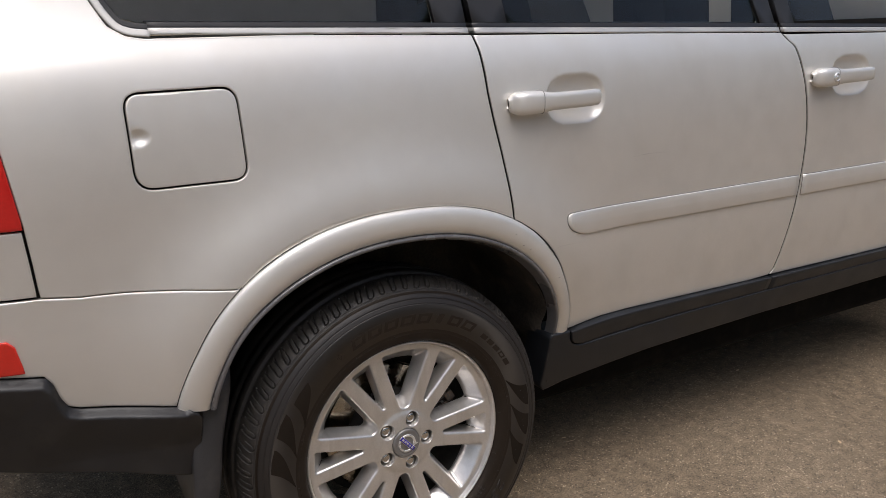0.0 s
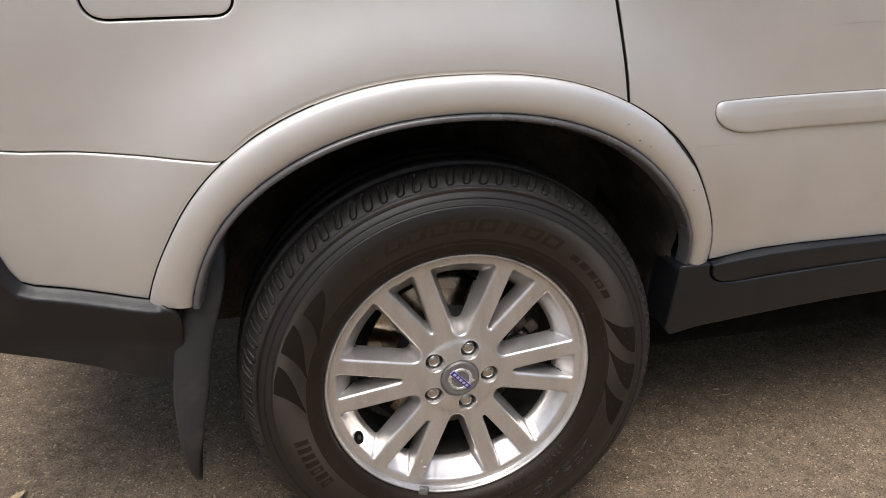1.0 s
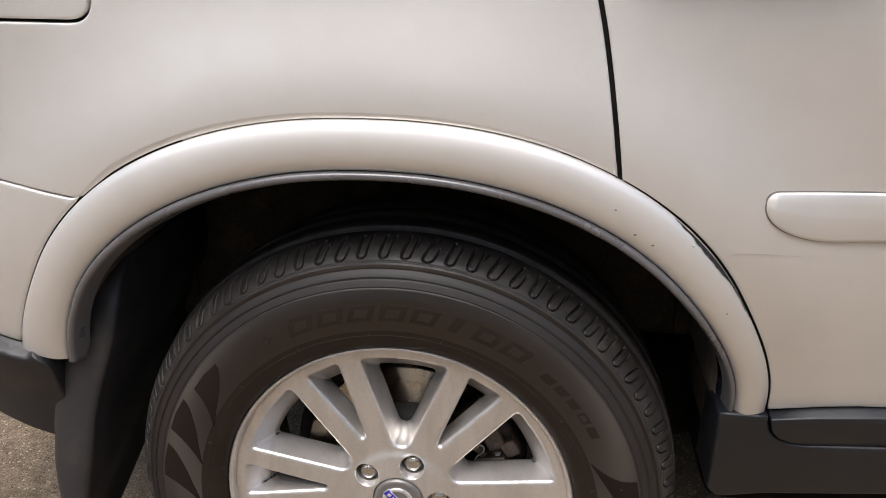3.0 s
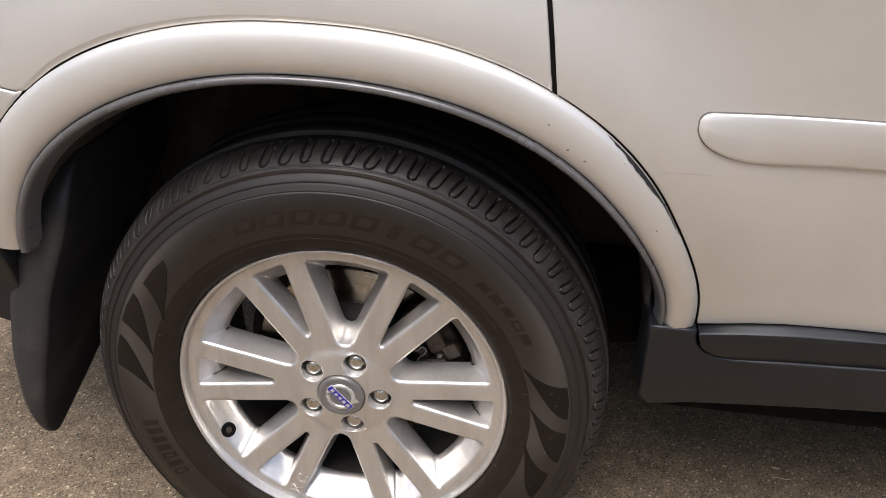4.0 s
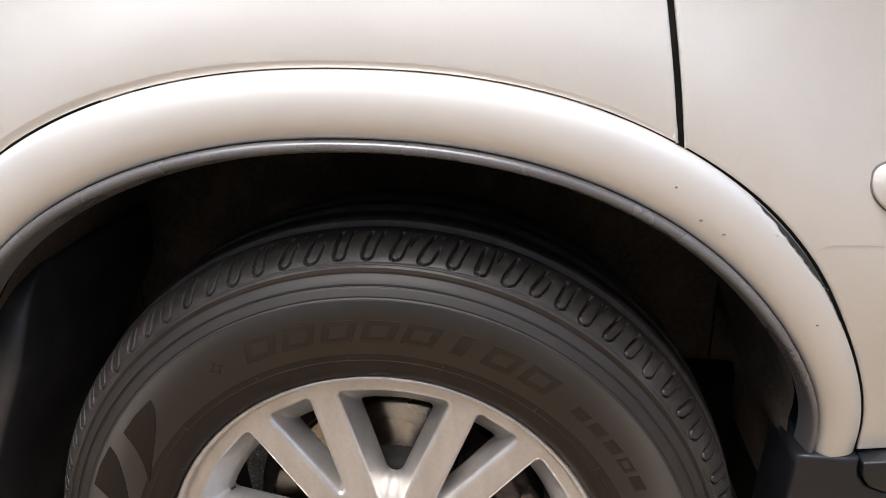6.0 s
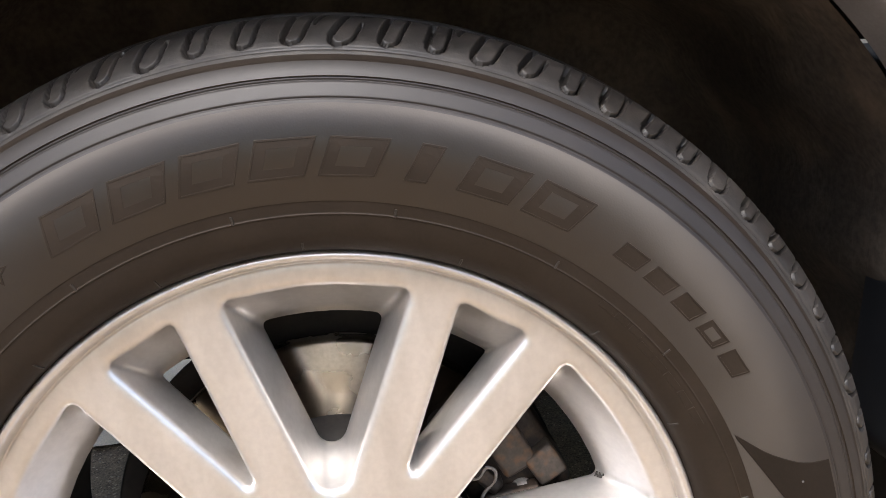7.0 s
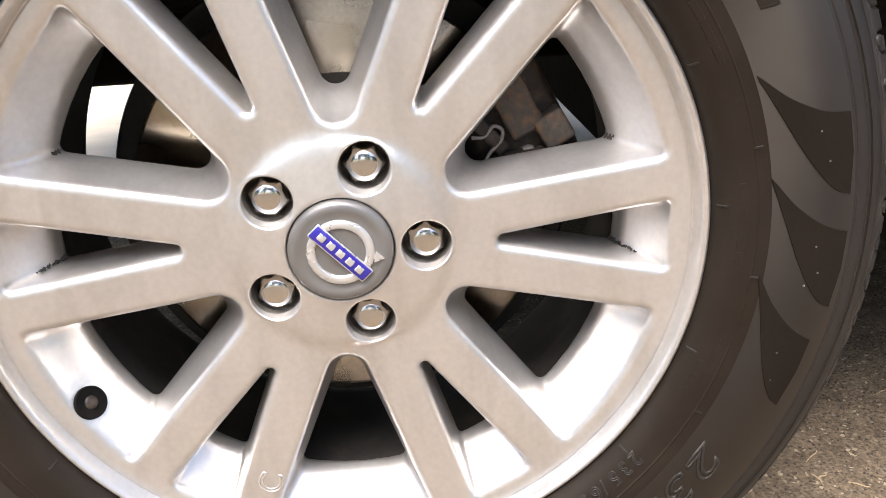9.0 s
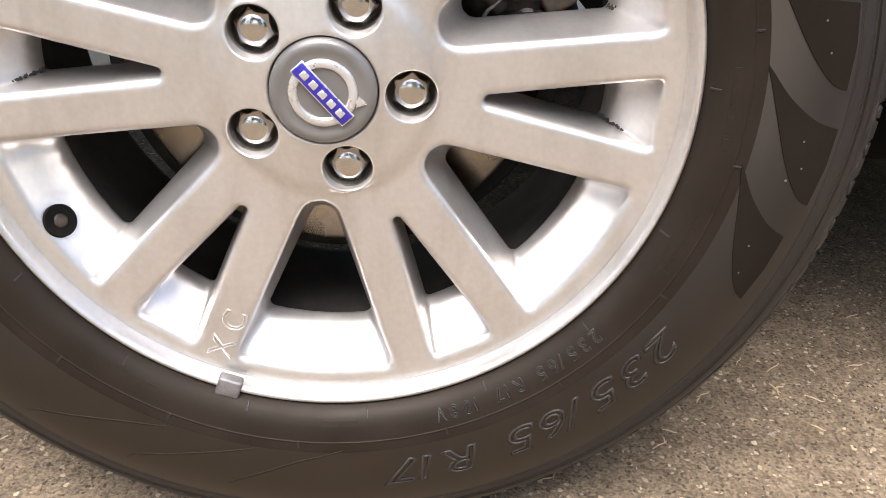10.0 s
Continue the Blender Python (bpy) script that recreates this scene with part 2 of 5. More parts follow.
def fill(outer, holes, step, dense=(), ring=0.0):
    """Triangles of a flat region: points, faces and the index runs of its loops."""
    loops = [outer, *holes]
    pts, edges, runs = [], [], []
    for lp in loops:
        s = len(pts)
        pts += list(lp)
        edges += [(s + i, s + (i + 1) % len(lp)) for i in range(len(lp))]
        runs.append(range(s, s + len(lp)))
    o = np.asarray(outer)
    extra = []
    if ring:
        for k, lp in enumerate(loops):
            q = np.asarray(lp) - outward(lp) * (ring if k == 0 else -ring)
            ok = inside(q, outer) & (distance(q, outer) > ring * 0.8)
            for h in holes:
                ok &= ~inside(q, h) & (distance(q, h) > ring * 0.8)
            extra += [tuple(v) for v in q[ok]]
    for (x0, x1, z0, z1, st) in [(o[:, 0].min(), o[:, 0].max(), o[:, 1].min(), o[:, 1].max(), step), *dense]:
        gx, gz = np.meshgrid(np.arange(x0, x1, st), np.arange(z0, z1, st * 0.9))
        gx = gx + (np.arange(gx.shape[0]) % 2)[:, None] * st * 0.5
        g = np.stack([gx.ravel(), gz.ravel()], 1)
        keep = inside(g, outer) & (distance(g, outer) > st * 0.45 + ring)
        for h in holes:
            keep &= ~inside(g, h) & (distance(g, h) > st * 0.45 + ring)
        if st == step:
            for d in dense:
                keep &= ~((g[:, 0] > d[0]) & (g[:, 0] < d[1]) & (g[:, 1] > d[2]) & (g[:, 1] < d[3]))
        extra += [tuple(v) for v in g[keep]]

    v, _, f, ov, _, _ = delaunay([Vector(p) for p in pts + extra], edges, [], 0, 1e-7)
    v = np.array([tuple(p) for p in v])
    f = np.array([t for t in f if len(t) == 3])
    c = v[f].mean(1)
    keep = inside(c, outer)
    for h in holes:
        keep &= ~inside(c, h)
    where = {}
    for new_i, olds in enumerate(ov):
        for old in olds:
            where[old] = new_i
    return v, f[keep], [[where[i] for i in run] for run in runs]


def panel(name, outer, yfun, mat, parent, label="", holes=(), step=0.03, lip=0.016, dense=(), edge=0.012, soft=0.0012, flange=None):
    """A body panel over an outline in x and z, with rolled edges that turn inwards."""
    outer = resample(outer, edge)
    holes = [resample(h, edge) for h in holes]
    v, f, runs = fill(outer, holes, step, dense, 0.003)
    verts = [(x, yfun(x, z), z) for x, z in v]
    faces = [tuple(t) for t in f]
    # faces look towards -y
    a, b, c = (np.array(verts[i]) for i in faces[0])
    if np.cross(b - a, c - a)[1] > 0:
        faces = [t[::-1] for t in faces]
    for k, (lp, run) in enumerate(zip([outer, *holes], runs)):
        nrm = outward(lp) * (1 if k == 0 else -1)
        prev = list(run)
        rows = [(0.0, 0.0, soft * 0.7, soft * 0.4), (0.0, 0.0, soft, soft * 1.2), (0.0, 0.0, soft, lip)]
        wide = [0.0] * len(lp)
        if flange and k == 0:
            # a rolled flange along part of the edge, of a width that varies
            wide = [max(0.0007, flange(x, z)) for x, z in lp]
            rows = [(0.06, 0.005, 0, 0), (0.14, 0.03, 0, 0), (0.5, 0.16, 0, 0), (1.0, 0.36, 0, 0)] + [(1.0, 0.36, o, d + 0.0002) for _, _, o, d in rows]
        for fo, fd, off, dep in rows:
            cur = []
            for (x, z), n_, w in zip(lp, nrm, wide):
                cur.append(len(verts))
                o = off + w * fo
                verts.append((x + n_[0] * o, yfun(x, z) + dep + w * fd, z + n_[1] * o))
            for i in range(len(lp)):
                j = (i + 1) % len(lp)
                faces.append((prev[i], prev[j], cur[j], cur[i]))
            prev = cur
    ob = mesh_object(name, verts, faces, mat, parent, label)
    bm = bmesh.new()
    bm.from_mesh(ob.data)
    bmesh.ops.recalc_face_normals(bm, faces=bm.faces)
    bm.to_mesh(ob.data)
    bm.free()
    return ob


def lathe(profile, segs=160, centre=(0, 0), a0=0.0, a1=360.0):
    """Verts and faces of a profile of (radius, y) turned about the y axis."""
    n = len(profile)
    full = abs(a1 - a0 - 360) < 1e-6
    k = segs if full else segs + 1
    verts, faces = [], []
    for s in range(k):
        a = radians(a0 + (a1 - a0) * s / segs)
        for r, y in profile:
            verts.append((centre[0] + r * math.sin(a), y, centre[1] + r * math.cos(a)))
    for s in range(segs):
        t = (s + 1) % k
        for i in range(n - 1):
            faces.append((s * n + i, s * n + i + 1, t * n + i + 1, t * n + i))
    return verts, faces


def spline(points, per=12):
    """A smooth curve through a few points."""
    p = [np.array(q, float) for q in points]
    p = [2 * p[0] - p[1], *p, 2 * p[-1] - p[-2]]
    out = []
    for i in range(1, len(p) - 2):
        for s in range(per):
            t = s / per
            out.append(tuple(0.5 * (2 * p[i] + (p[i + 1] - p[i - 1]) * t + (2 * p[i - 1] - 5 * p[i] + 4 * p[i + 1] - p[i + 2]) * t * t
                                    + (3 * p[i] - p[i - 1] - 3 * p[i + 1] + p[i + 2]) * t ** 3)))
    out.append(tuple(p[-2]))
    return out


def smooth(a, b, x):
    t = min(1, max(0, (x - a) / (b - a)))
    return t * t * (3 - 2 * t)


def rounded_box(sx, sy, sz, bevel=0.004, segs=3, at=(0, 0, 0)):
    bm = bmesh.new()
    bmesh.ops.create_cube(bm, size=1)
    bmesh.ops.scale(bm, vec=(sx, sy, sz), verts=bm.verts)
    bmesh.ops.bevel(bm, geom=bm.edges[:], offset=bevel, segments=segs, profile=0.5, affect="EDGES")
    bmesh.ops.translate(bm, vec=at, verts=bm.verts)
    return bm


def loft(sections, round_=3.0, k=20):
    """A closed solid along x from sections (x, y, z, half depth, half height) of rounded-square outline."""
    verts, faces = [], []
    for x, y, z, hy, hz in sections:
        for i in range(k):
            a = math.tau * i / k
            c, s = math.cos(a), math.sin(a)
            verts.append((x, y + hy * math.copysign(abs(c) ** (2 / round_), c), z + hz * math.copysign(abs(s) ** (2 / round_), s)))
    for j in range(len(sections) - 1):
        for i in range(k):
            faces.append((j * k + i, j * k + (i + 1) % k, (j + 1) * k + (i + 1) % k, (j + 1) * k + i))
    faces.append(tuple(range(k)))
    faces.append(tuple(range((len(sections) - 1) * k, len(sections) * k))[::-1])
    return verts, faces

# ---------------- ground ----------------
def build_ground():
    bm = bmesh.new()
    # one sheet, finer close to the car
    bmesh.ops.create_grid(bm, x_segments=60, y_segments=60, size=1)
    for v in bm.verts:
        for i in (0, 1):
            s = v.co[i]
            v.co[i] = math.copysign(abs(s) ** 3.5 * 240 + abs(s) * 6, s)
        near = math.exp(-(v.co.x ** 2 + v.co.y ** 2) / 60)
        v.co.z = 0.004 * noise.noise(v.co * 0.5) * near
    return tagged(part("ground", bm, ASPHALT), "worn brown-grey asphalt with pale grit", "ground", kind="structure")


build_ground()


def sunlit_strip():
    """A flush strip from below the car's far side, paled to pass for sunlit ground."""
    bm = bmesh.new()
    bmesh.ops.create_grid(bm, x_segments=48, y_segments=10, size=1)
    for v in bm.verts:
        v.co = Vector((v.co.x * 14, 3.2 + v.co.y * 2.0, 0.0075))
        v.co.z += 0.0006 * noise.noise(v.co * 1.7)
    return tagged(part("pavement", bm, SUNLIT), "pale speckled strip coloured like sunlit ground beyond the car", "pavement", kind="structure")


sunlit_strip()

# ---------------- car: body shape ----------------
AX, AZ, AA, AB, AN = -0.015, 0.50, 0.460, 0.3906, 2.25      # outer edge of the arch trim
ZC = 0.357                                                  # wheel centre height
BASE = spline([(0.30, 0.092), (0.40, 0.052), (0.50, 0.018), (0.60, -0.004), (0.70, -0.0205), (0.80, -0.0300), (0.90, -0.0390), (0.96, -0.0438), (1.00, -0.0458),
               (1.04, -0.0461), (1.08, -0.0445), (1.12, -0.0406), (1.16, -0.0338), (1.20, -0.0222), (1.235, -0.005), (1.28, 0.013), (1.38, 0.049), (1.62, 0.150), (1.74, 0.240)], 10)
BZ, BY = np.array([p[0] for p in BASE]), np.array([p[1] for p in BASE])


def arch(theta, grow=0.0, a=AA, b=AB, x0=AX, n=AN, cx=0.0):
    """A point of the arch, theta from 0 at the front to 180 at the rear; past those it goes straight down."""
    c, s = math.cos(radians(theta)), math.sin(radians(theta))
    x = x0 + cx + (a + grow) * math.copysign(abs(c) ** (2 / n), c)
    z = AZ + (b + grow) * abs(s) ** (2 / n)
    # the feet of the arch: the band spreads at both ends
    low = smooth(0.70, 0.54, z)
    if a == AA:
        x += (0.016 if c > 0 else -0.014) * low
    else:
        x += 0.014 * low
    return x, z


def arch_gap(x, z, cx=0.0):
    """Distance outside the arch trim's outer edge."""
    u = abs(x - AX - cx) / AA
    w = max(0.0, z - AZ) / AB
    return ((u ** AN + w ** AN) ** (1 / AN) - 1) * 0.42


def ybody(x, z):
    y = float(np.interp(z, BZ, BY))
    for cx in (0.0, 2.857):
        d = max(-0.05, arch_gap(x, z, cx))
        w = 0.030 * smooth(0.46, 0.80, z) if x > AX + cx else 0.030 + 0.007 * smooth(-0.08, -0.34, x - cx)
        y -= w * math.exp(-(max(d, 0) / 0.104) ** 2)
    rear = max(0.0, -0.60 - x)
    front = max(0.0, x - 2.9)
    return y + 0.75 * rear ** 2 + 3.5 * rear ** 4 + 0.30 * front ** 2


car = tagged(new("car"), "champagne silver estate car with dark plastic cladding, parked on asphalt", "car")
WIDTH = 1.87


def arch_run(t0, t1, k=36, grow=0.0, cx=0.0):
    # the gap beside the trim opens towards its lower ends
    out = []
    for i in range(k + 1):
        th = t0 + (t1 - t0) * i / k
        out.append(arch(th, grow + (0.0018 * smooth(25, 50, abs(th - 90)) if grow else 0.0), cx=cx))
    return out


def theta_at_x(x):
    return min((abs(arch(t * 0.25)[0] - x), t * 0.25) for t in range(0, 721))[1]


def theta_at_z(z, front=True, grow=0.0):
    r = range(0, 361) if front else range(360, 721)
    return min((abs(arch(t * 0.25, grow)[1] - z), t * 0.25) for t in r)[1]


GAP = 0.0042
AGAP = 0.0026
SEAM = spline([(0.2550, 0.8325), (0.2445, 0.905), (0.2315, 0.979), (0.216, 1.045), (0.205, 1.10), (0.200, 1.145), (0.195, 1.185), (0.190, 1.206), (0.187, 1.219)], 5)
FSEAM = spline([(1.183, 0.534), (1.200, 0.56), (1.222, 0.68), (1.233, 0.795), (1.232, 0.90), (1.218, 0.997), (1.198, 1.08), (1.169, 1.155), (1.142, 1.178), (1.126, 1.192)], 5)
BELT = lambda x: 1.2255 - 0.026 * x
FUEL_CORNERS = ((-0.516, 1.146, 0.028), (-0.326, 1.147, 0.028), (-0.318, 0.986, 0.028), (-0.511, 0.986, 0.034))


def soft_square(corners, per=8):
    """A four-cornered outline with well rounded corners."""
    out = []
    n = len(corners)
    for i, (x, z, r) in enumerate(corners):
        p = Vector((x, z))
        a = (Vector(corners[i - 1][:2]) - p).normalized() * r
        b = (Vector(corners[(i + 1) % n][:2]) - p).normalized() * r
        for k in range(per + 1):
            t = k / per
            q = (p + a) * (1 - t) ** 2 + p * 2 * t * (1 - t) + (p + b) * t ** 2
            out.append((q.x, q.y))
    return out


FUEL = soft_square(FUEL_CORNERS)


def shift(loop, d):
    n = outward(loop)
    return [(x + k[0] * d, z + k[1] * d) for (x, z), k in zip(loop, n)]


# rear quarter panel, with the opening of the fuel door
a_seam, a_bump = theta_at_x(0.2550), theta_at_z(0.788, False)


def flange_width(theta):
    """Width of the rolled edge above the arch band: widest towards the rear."""
    return float(np.interp(theta, (a_seam, a_seam + 8, 90, 120, a_bump - 8, a_bump), (0.0007, 0.0040, 0.0055, 0.0078, 0.0080, 0.0020)))


def flange_at(x, z):
    """The same at a place of the outline; nothing away from the arch."""
    th = min((math.dist(arch(t, AGAP + flange_width(t)), (x, z)), t) for t in np.arange(a_seam, a_bump, 0.5))
    return flange_width(th[1]) if th[0] < 0.007 else 0.0


quarter = [arch(t, AGAP + flange_width(t)) for t in np.linspace(a_seam + 0.6, a_bump - 0.5, 41)]
quarter += [(-0.365, 0.7915), (-0.45, 0.803), (-0.55, 0.813), (-0.62, 0.8165), (-0.680, 0.824)]
quarter += [(-0.684, 0.88), (-0.690, 0.943), (-0.705, 1.05), (-0.730, 1.22), (-0.758, 1.42), (-0.760, 1.66)]
quarter += [(-0.56, 1.66), (-0.590, 1.48), (-0.572, 1.37), (-0.548, 1.305), (-0.522, 1.255), (-0.495, 1.238), (-0.465, 1.2325), (-0.215, BELT(-0.215))]
quarter += [(x - GAP, z) for x, z in SEAM[::-1]]
panel("quarter_panel", quarter, ybody, PAINT, car, "dusty champagne silver metal panel", holes=[shift(FUEL, GAP)], step=0.02, flange=flange_at)


def yfuel(x, z):
    u = ((x + 0.501) / 0.0240) ** 2 + ((z - 1.074) / 0.018) ** 2
    return ybody(x, z) + (0.0065 * (1 - u) ** 2 if u < 1 else 0.0)


panel("fuel_door", shift(FUEL, -GAP * 0.5), yfuel, PAINT, car, "rounded square fuel door with a thumb dimple", step=0.02, dense=[(-0.509, -0.475, 1.054, 1.094, 0.003)])

# tail lamp, the corner below it, and the bumper
panel("tail_lamp", [(-0.696, 0.944), (-0.711, 1.05), (-0.736, 1.22), (-0.764, 1.42), (-0.766, 1.66), (-0.90, 1.62), (-0.95, 1.30), (-0.93, 0.944)],
      lambda x, z: ybody(x, z) - 0.004, RED, car, "glossy red tail lamp lens", step=0.04, soft=0.003)
panel("corner_panel", [(-0.688, 0.826), (-0.692, 0.88), (-0.697, 0.9365), (-0.93, 0.9365), (-0.93, 0.826)], ybody, PAINT, car, step=0.03)
a_cl = theta_at_z(0.580, False)
STEP = [(-0.470, 0.5755), (-0.53, 0.587), (-0.591, 0.597), (-0.642, 0.6045), (-0.660, 0.611), (-0.671, 0.630), (-0.680, 0.660), (-0.692, 0.676), (-0.76, 0.684), (-0.93, 0.688)]
STEP_LOOP = [(x, z - GAP * 0.6) for x, z in STEP] + [(-0.93, 2.0), (-0.470, 2.0)]
bumper = [p for p in arch_run(a_bump + 0.5, a_cl, 14, AGAP)] + [(x, z + GAP) for x, z in STEP[1:]]
bumper += [(-0.93, 0.820), (-0.680, 0.8175), (-0.62, 0.8105), (-0.55, 0.807), (-0.45, 0.797), (-0.365, 0.7855)]
panel("rear_bumper", bumper, ybody, PAINT, car, "champagne silver painted bumper skin", step=0.02, soft=0.0022)
panel("reflector", [(-0.722, 0.692), (-0.732, 0.740), (-0.742, 0.750), (-0.90, 0.752), (-0.90, 0.692)], lambda x, z: ybody(x, z) - 0.005, REFLECT, car,
      "bright red rear reflector", step=0.03, soft=0.002)
lower = [(x, z - GAP * 0.6) for x, z in STEP] + [(-0.93, 0.530), (-0.80, 0.507), (-0.72, 0.491), (-0.66, 0.479), (-0.58, 0.460), (-0.50, 0.438), (-0.468, 0.430), (-0.452, 0.431), (-0.446, 0.45), (-0.443, 0.520), (-0.443, 0.545), (-0.448, 0.5560)]


def ylower(x, z):
    """The cladding juts out below a narrow sloping ledge along its upper edge."""
    d = float(distance([(x, z)], STEP_LOOP)[0])
    return ybody(x, max(z, 0.50)) + 0.10 * max(0, 0.50 - z) - 0.020 * min(1.0, d / 0.0105) + 0.010 * smooth(0.012, 0.09, d)


panel("bumper_cladding", lower, ylower, PLASTIC, car, "dusty dark grey plastic bumper cladding", step=0.0045, lip=0.05, soft=0.002)

# doors
a_front = theta_at_z(0.5225, True)


def door_dent(x, z, hx):
    """The bowl behind a door handle."""
    u = abs((x - hx) / 0.080) ** 2.8 + abs((z - 1.078) / 0.052) ** 2.8
    return 0.023 * (1 - u) ** 0.7 if u < 1 else 0.0


def ydoor(x, z):
    return ybody(x, z) + door_dent(x, z, 0.434) + door_dent(x, z, 1.391)


DOORX, DOORZ = (0.455, 0.470, 0.500, 0.530, 0.570, 0.650, 0.800, 1.100, 2.300), (0.5150, 0.5185, 0.5270, 0.5315, 0.5350, 0.5365, 0.5350, 0.5310, 0.5300)
DOORB = lambda x: float(np.interp(x, DOORX, DOORZ))
rear_door = [p for p in arch_run(a_front, a_seam - 0.6, 26, AGAP)] + [(x + GAP, z) for x, z in SEAM] + [(0.60, BELT(0.6)), (1.118, BELT(1.118))]
rear_door += [(x - GAP, z) for x, z in FSEAM[::-1]] + [(x, DOORB(x)) for x in (1.10, 0.95, 0.80, 0.65, 0.57, 0.53, 0.50)]
DENSE = lambda hx: (hx - 0.09, hx + 0.09, 1.022, 1.138, 0.0045)
door_r = panel("rear_door", rear_door, ydoor, PAINT, car, "dusty champagne silver rear door, closed", step=0.02, dense=[DENSE(0.434)])
front_door = [(x + GAP, z) for x, z in FSEAM] + [(1.6, BELT(1.6)), (2.20, BELT(2.2)), (2.235, 1.10), (2.25, 0.85), (2.22, 0.60), (2.20, 0.532), (1.60, 0.531)]
door_f = panel("front_door", front_door, ydoor, PAINT, car, "dusty champagne silver front door, closed", step=0.035, dense=[DENSE(1.391)])
fender = [(2.2045, BELT(2.2)), (2.2395, 1.10), (2.2545, 0.85), (2.2245, 0.60), (2.2045, 0.530), (2.375, 0.53)]
fender += [arch(180 - 180 * i / 30, 0, cx=2.857) for i in range(2, 31)] + [(3.62, 0.50), (3.66, 0.75), (3.55, 0.98), (3.0, 1.10), (2.6, 1.17)]
panel("front_wing", fender, ybody, PAINT, car, step=0.05)


def moulding(name, x0, x1, parent, round_end, grow=0.0, scale=1.0, mat=PAINT, label="painted rubbing strip"):
    """A rubbing strip swept along the door: two facets, with a raked, rounded rear end."""
    prof = [(0.0, -0.010), (0.0, 0.0012), (0.015, 0.0024), (0.05, 0.0034), (0.25, 0.0046), (0.46, 0.0058), (0.50, 0.0059), (0.90, 0.0050), (0.96, 0.0042), (0.99, 0.0026), (1.0, 0.0008), (1.0, -0.010)]
    xs = [x0 + 0.0001 + 0.09 * (k / 22) ** 2.2 for k in range(23)] if round_end else [x0]
    xs += list(np.linspace(xs[-1] + 0.02, x1, 40))
    verts, faces = [], []
    for x in xs:
        top, bot = 0.8210 - 0.004 * (x - 0.43), 0.7640 - 0.004 * (x - 0.43)
        if round_end:
            d = x - x0
            bot += 0.042 * (1 - math.sqrt(max(0, 1 - max(0, 1 - d / 0.085) ** 2)))
            top -= 0.011 * (1 - math.sqrt(max(0, 1 - max(0, 1 - d / 0.013) ** 2)))
        for u, p in prof:
            z = top + (bot - top) * u
            k = min(1.0, (x - x0) / 0.012 + 0.25) if round_end else 1.0
            z += grow * (1 - 1.2 * u)
            verts.append((x, ybody(x, z) - p * scale * (k if p > 0 else 1), z))
    n = len(prof)
    for i in range(len(xs) - 1):
        for j in range(n - 1):
            faces.append((i * n + j, (i + 1) * n + j, (i + 1) * n + j + 1, i * n + j + 1))
    faces.append(tuple(range(n)))
    faces.append(tuple(range((len(xs) - 1) * n, len(xs) * n))[::-1])
    return mesh_object(name, verts, faces, mat, parent, label)


moulding("side_moulding", 0.412, 1.222, door_r, True)
moulding("side_moulding", 1.241, 2.22, door_f, False)
moulding("moulding_seal", 0.4105, 1.223, door_r, True, 0.0016, 0.30, SEAL, "thin dark line of sealant round the strip")
moulding("moulding_seal", 1.240, 2.22, door_f, False, 0.0016, 0.30, SEAL, "thin dark line of sealant round the strip")


def cladding_line(x):
    """Height of the joint between the door's strip and the sill."""
    return float(np.interp(x, (0.50, 0.52, 0.62, 0.72, 0.83, 0.94, 1.13, 2.30), (0.4620, 0.4640, 0.4700, 0.4750, 0.4790, 0.4810, 0.4840, 0.4950)))


def crease(x):
    """Height of the edge between the strip's ledge and its face."""
    return float(np.interp(x, (0.455, 0.47, 0.52, 0.59, 0.70, 1.10, 2.30), (0.5110, 0.5140, 0.5195, 0.5250, 0.5275, 0.5265, 0.5250)))


def door_strip(parent, x0, x1, label, corner):
    """A plastic strip swept along the door's foot: a ledge that slopes out, then a face that leans back towards the sill."""
    xs = [x0 + 0.056 * (k / 20) ** 1.7 for k in range(21)] if corner else [x0]
    xs += list(np.linspace(xs[-1] + 0.02, x1, 40))
    verts, faces, n = [], [], 0
    for x in xs:
        top, edge, low = DOORB(x) - 0.0025, crease(x), cladding_line(x) + 0.0040
        if corner:
            low = float(np.interp(x, (0.4675, 0.469, 0.473, 0.483, 0.500, 0.520), (0.511, 0.505, 0.492, 0.480, 0.4715, 0.4685))) if x < 0.52 else low
        edge = max(edge, low + 0.002)
        row = [(0.030, top + 0.001), (0.0125, top)]
        row += [(0.0125 - 0.0150 * t ** 0.85, top + (edge + 0.0012 - top) * t) for t in (0.2, 0.45, 0.7, 0.9, 1.0)]
        row += [(-0.0036, edge + 0.0003), (-0.0039, edge - 0.0008)]
        row += [(-0.0039 + 0.020 * ((edge - 0.0008 - z) / 0.050) ** 1.2, z) for z in np.linspace(edge - 0.0008, low + 0.001, 7)[1:]]
        yl = row[-1][0]
        row += [(yl + 0.0010, low), (yl + 0.030, low)]
        n = len(row)
        verts += [(x, y, z) for y, z in row]
    for i in range(len(xs) - 1):
        for j in range(n - 1):
            faces.append((i * n + j, (i + 1) * n + j, (i + 1) * n + j + 1, i * n + j + 1))
    faces += [tuple(range(n)), tuple(range((len(xs) - 1) * n, len(xs) * n))[::-1]]
    ob = mesh_object("door_cladding", verts, faces, SILLP, parent, label)
    bm = bmesh.new()
    bm.from_mesh(ob.data)
    bmesh.ops.recalc_face_normals(bm, faces=bm.faces)
    bm.to_mesh(ob.data)
    bm.free()


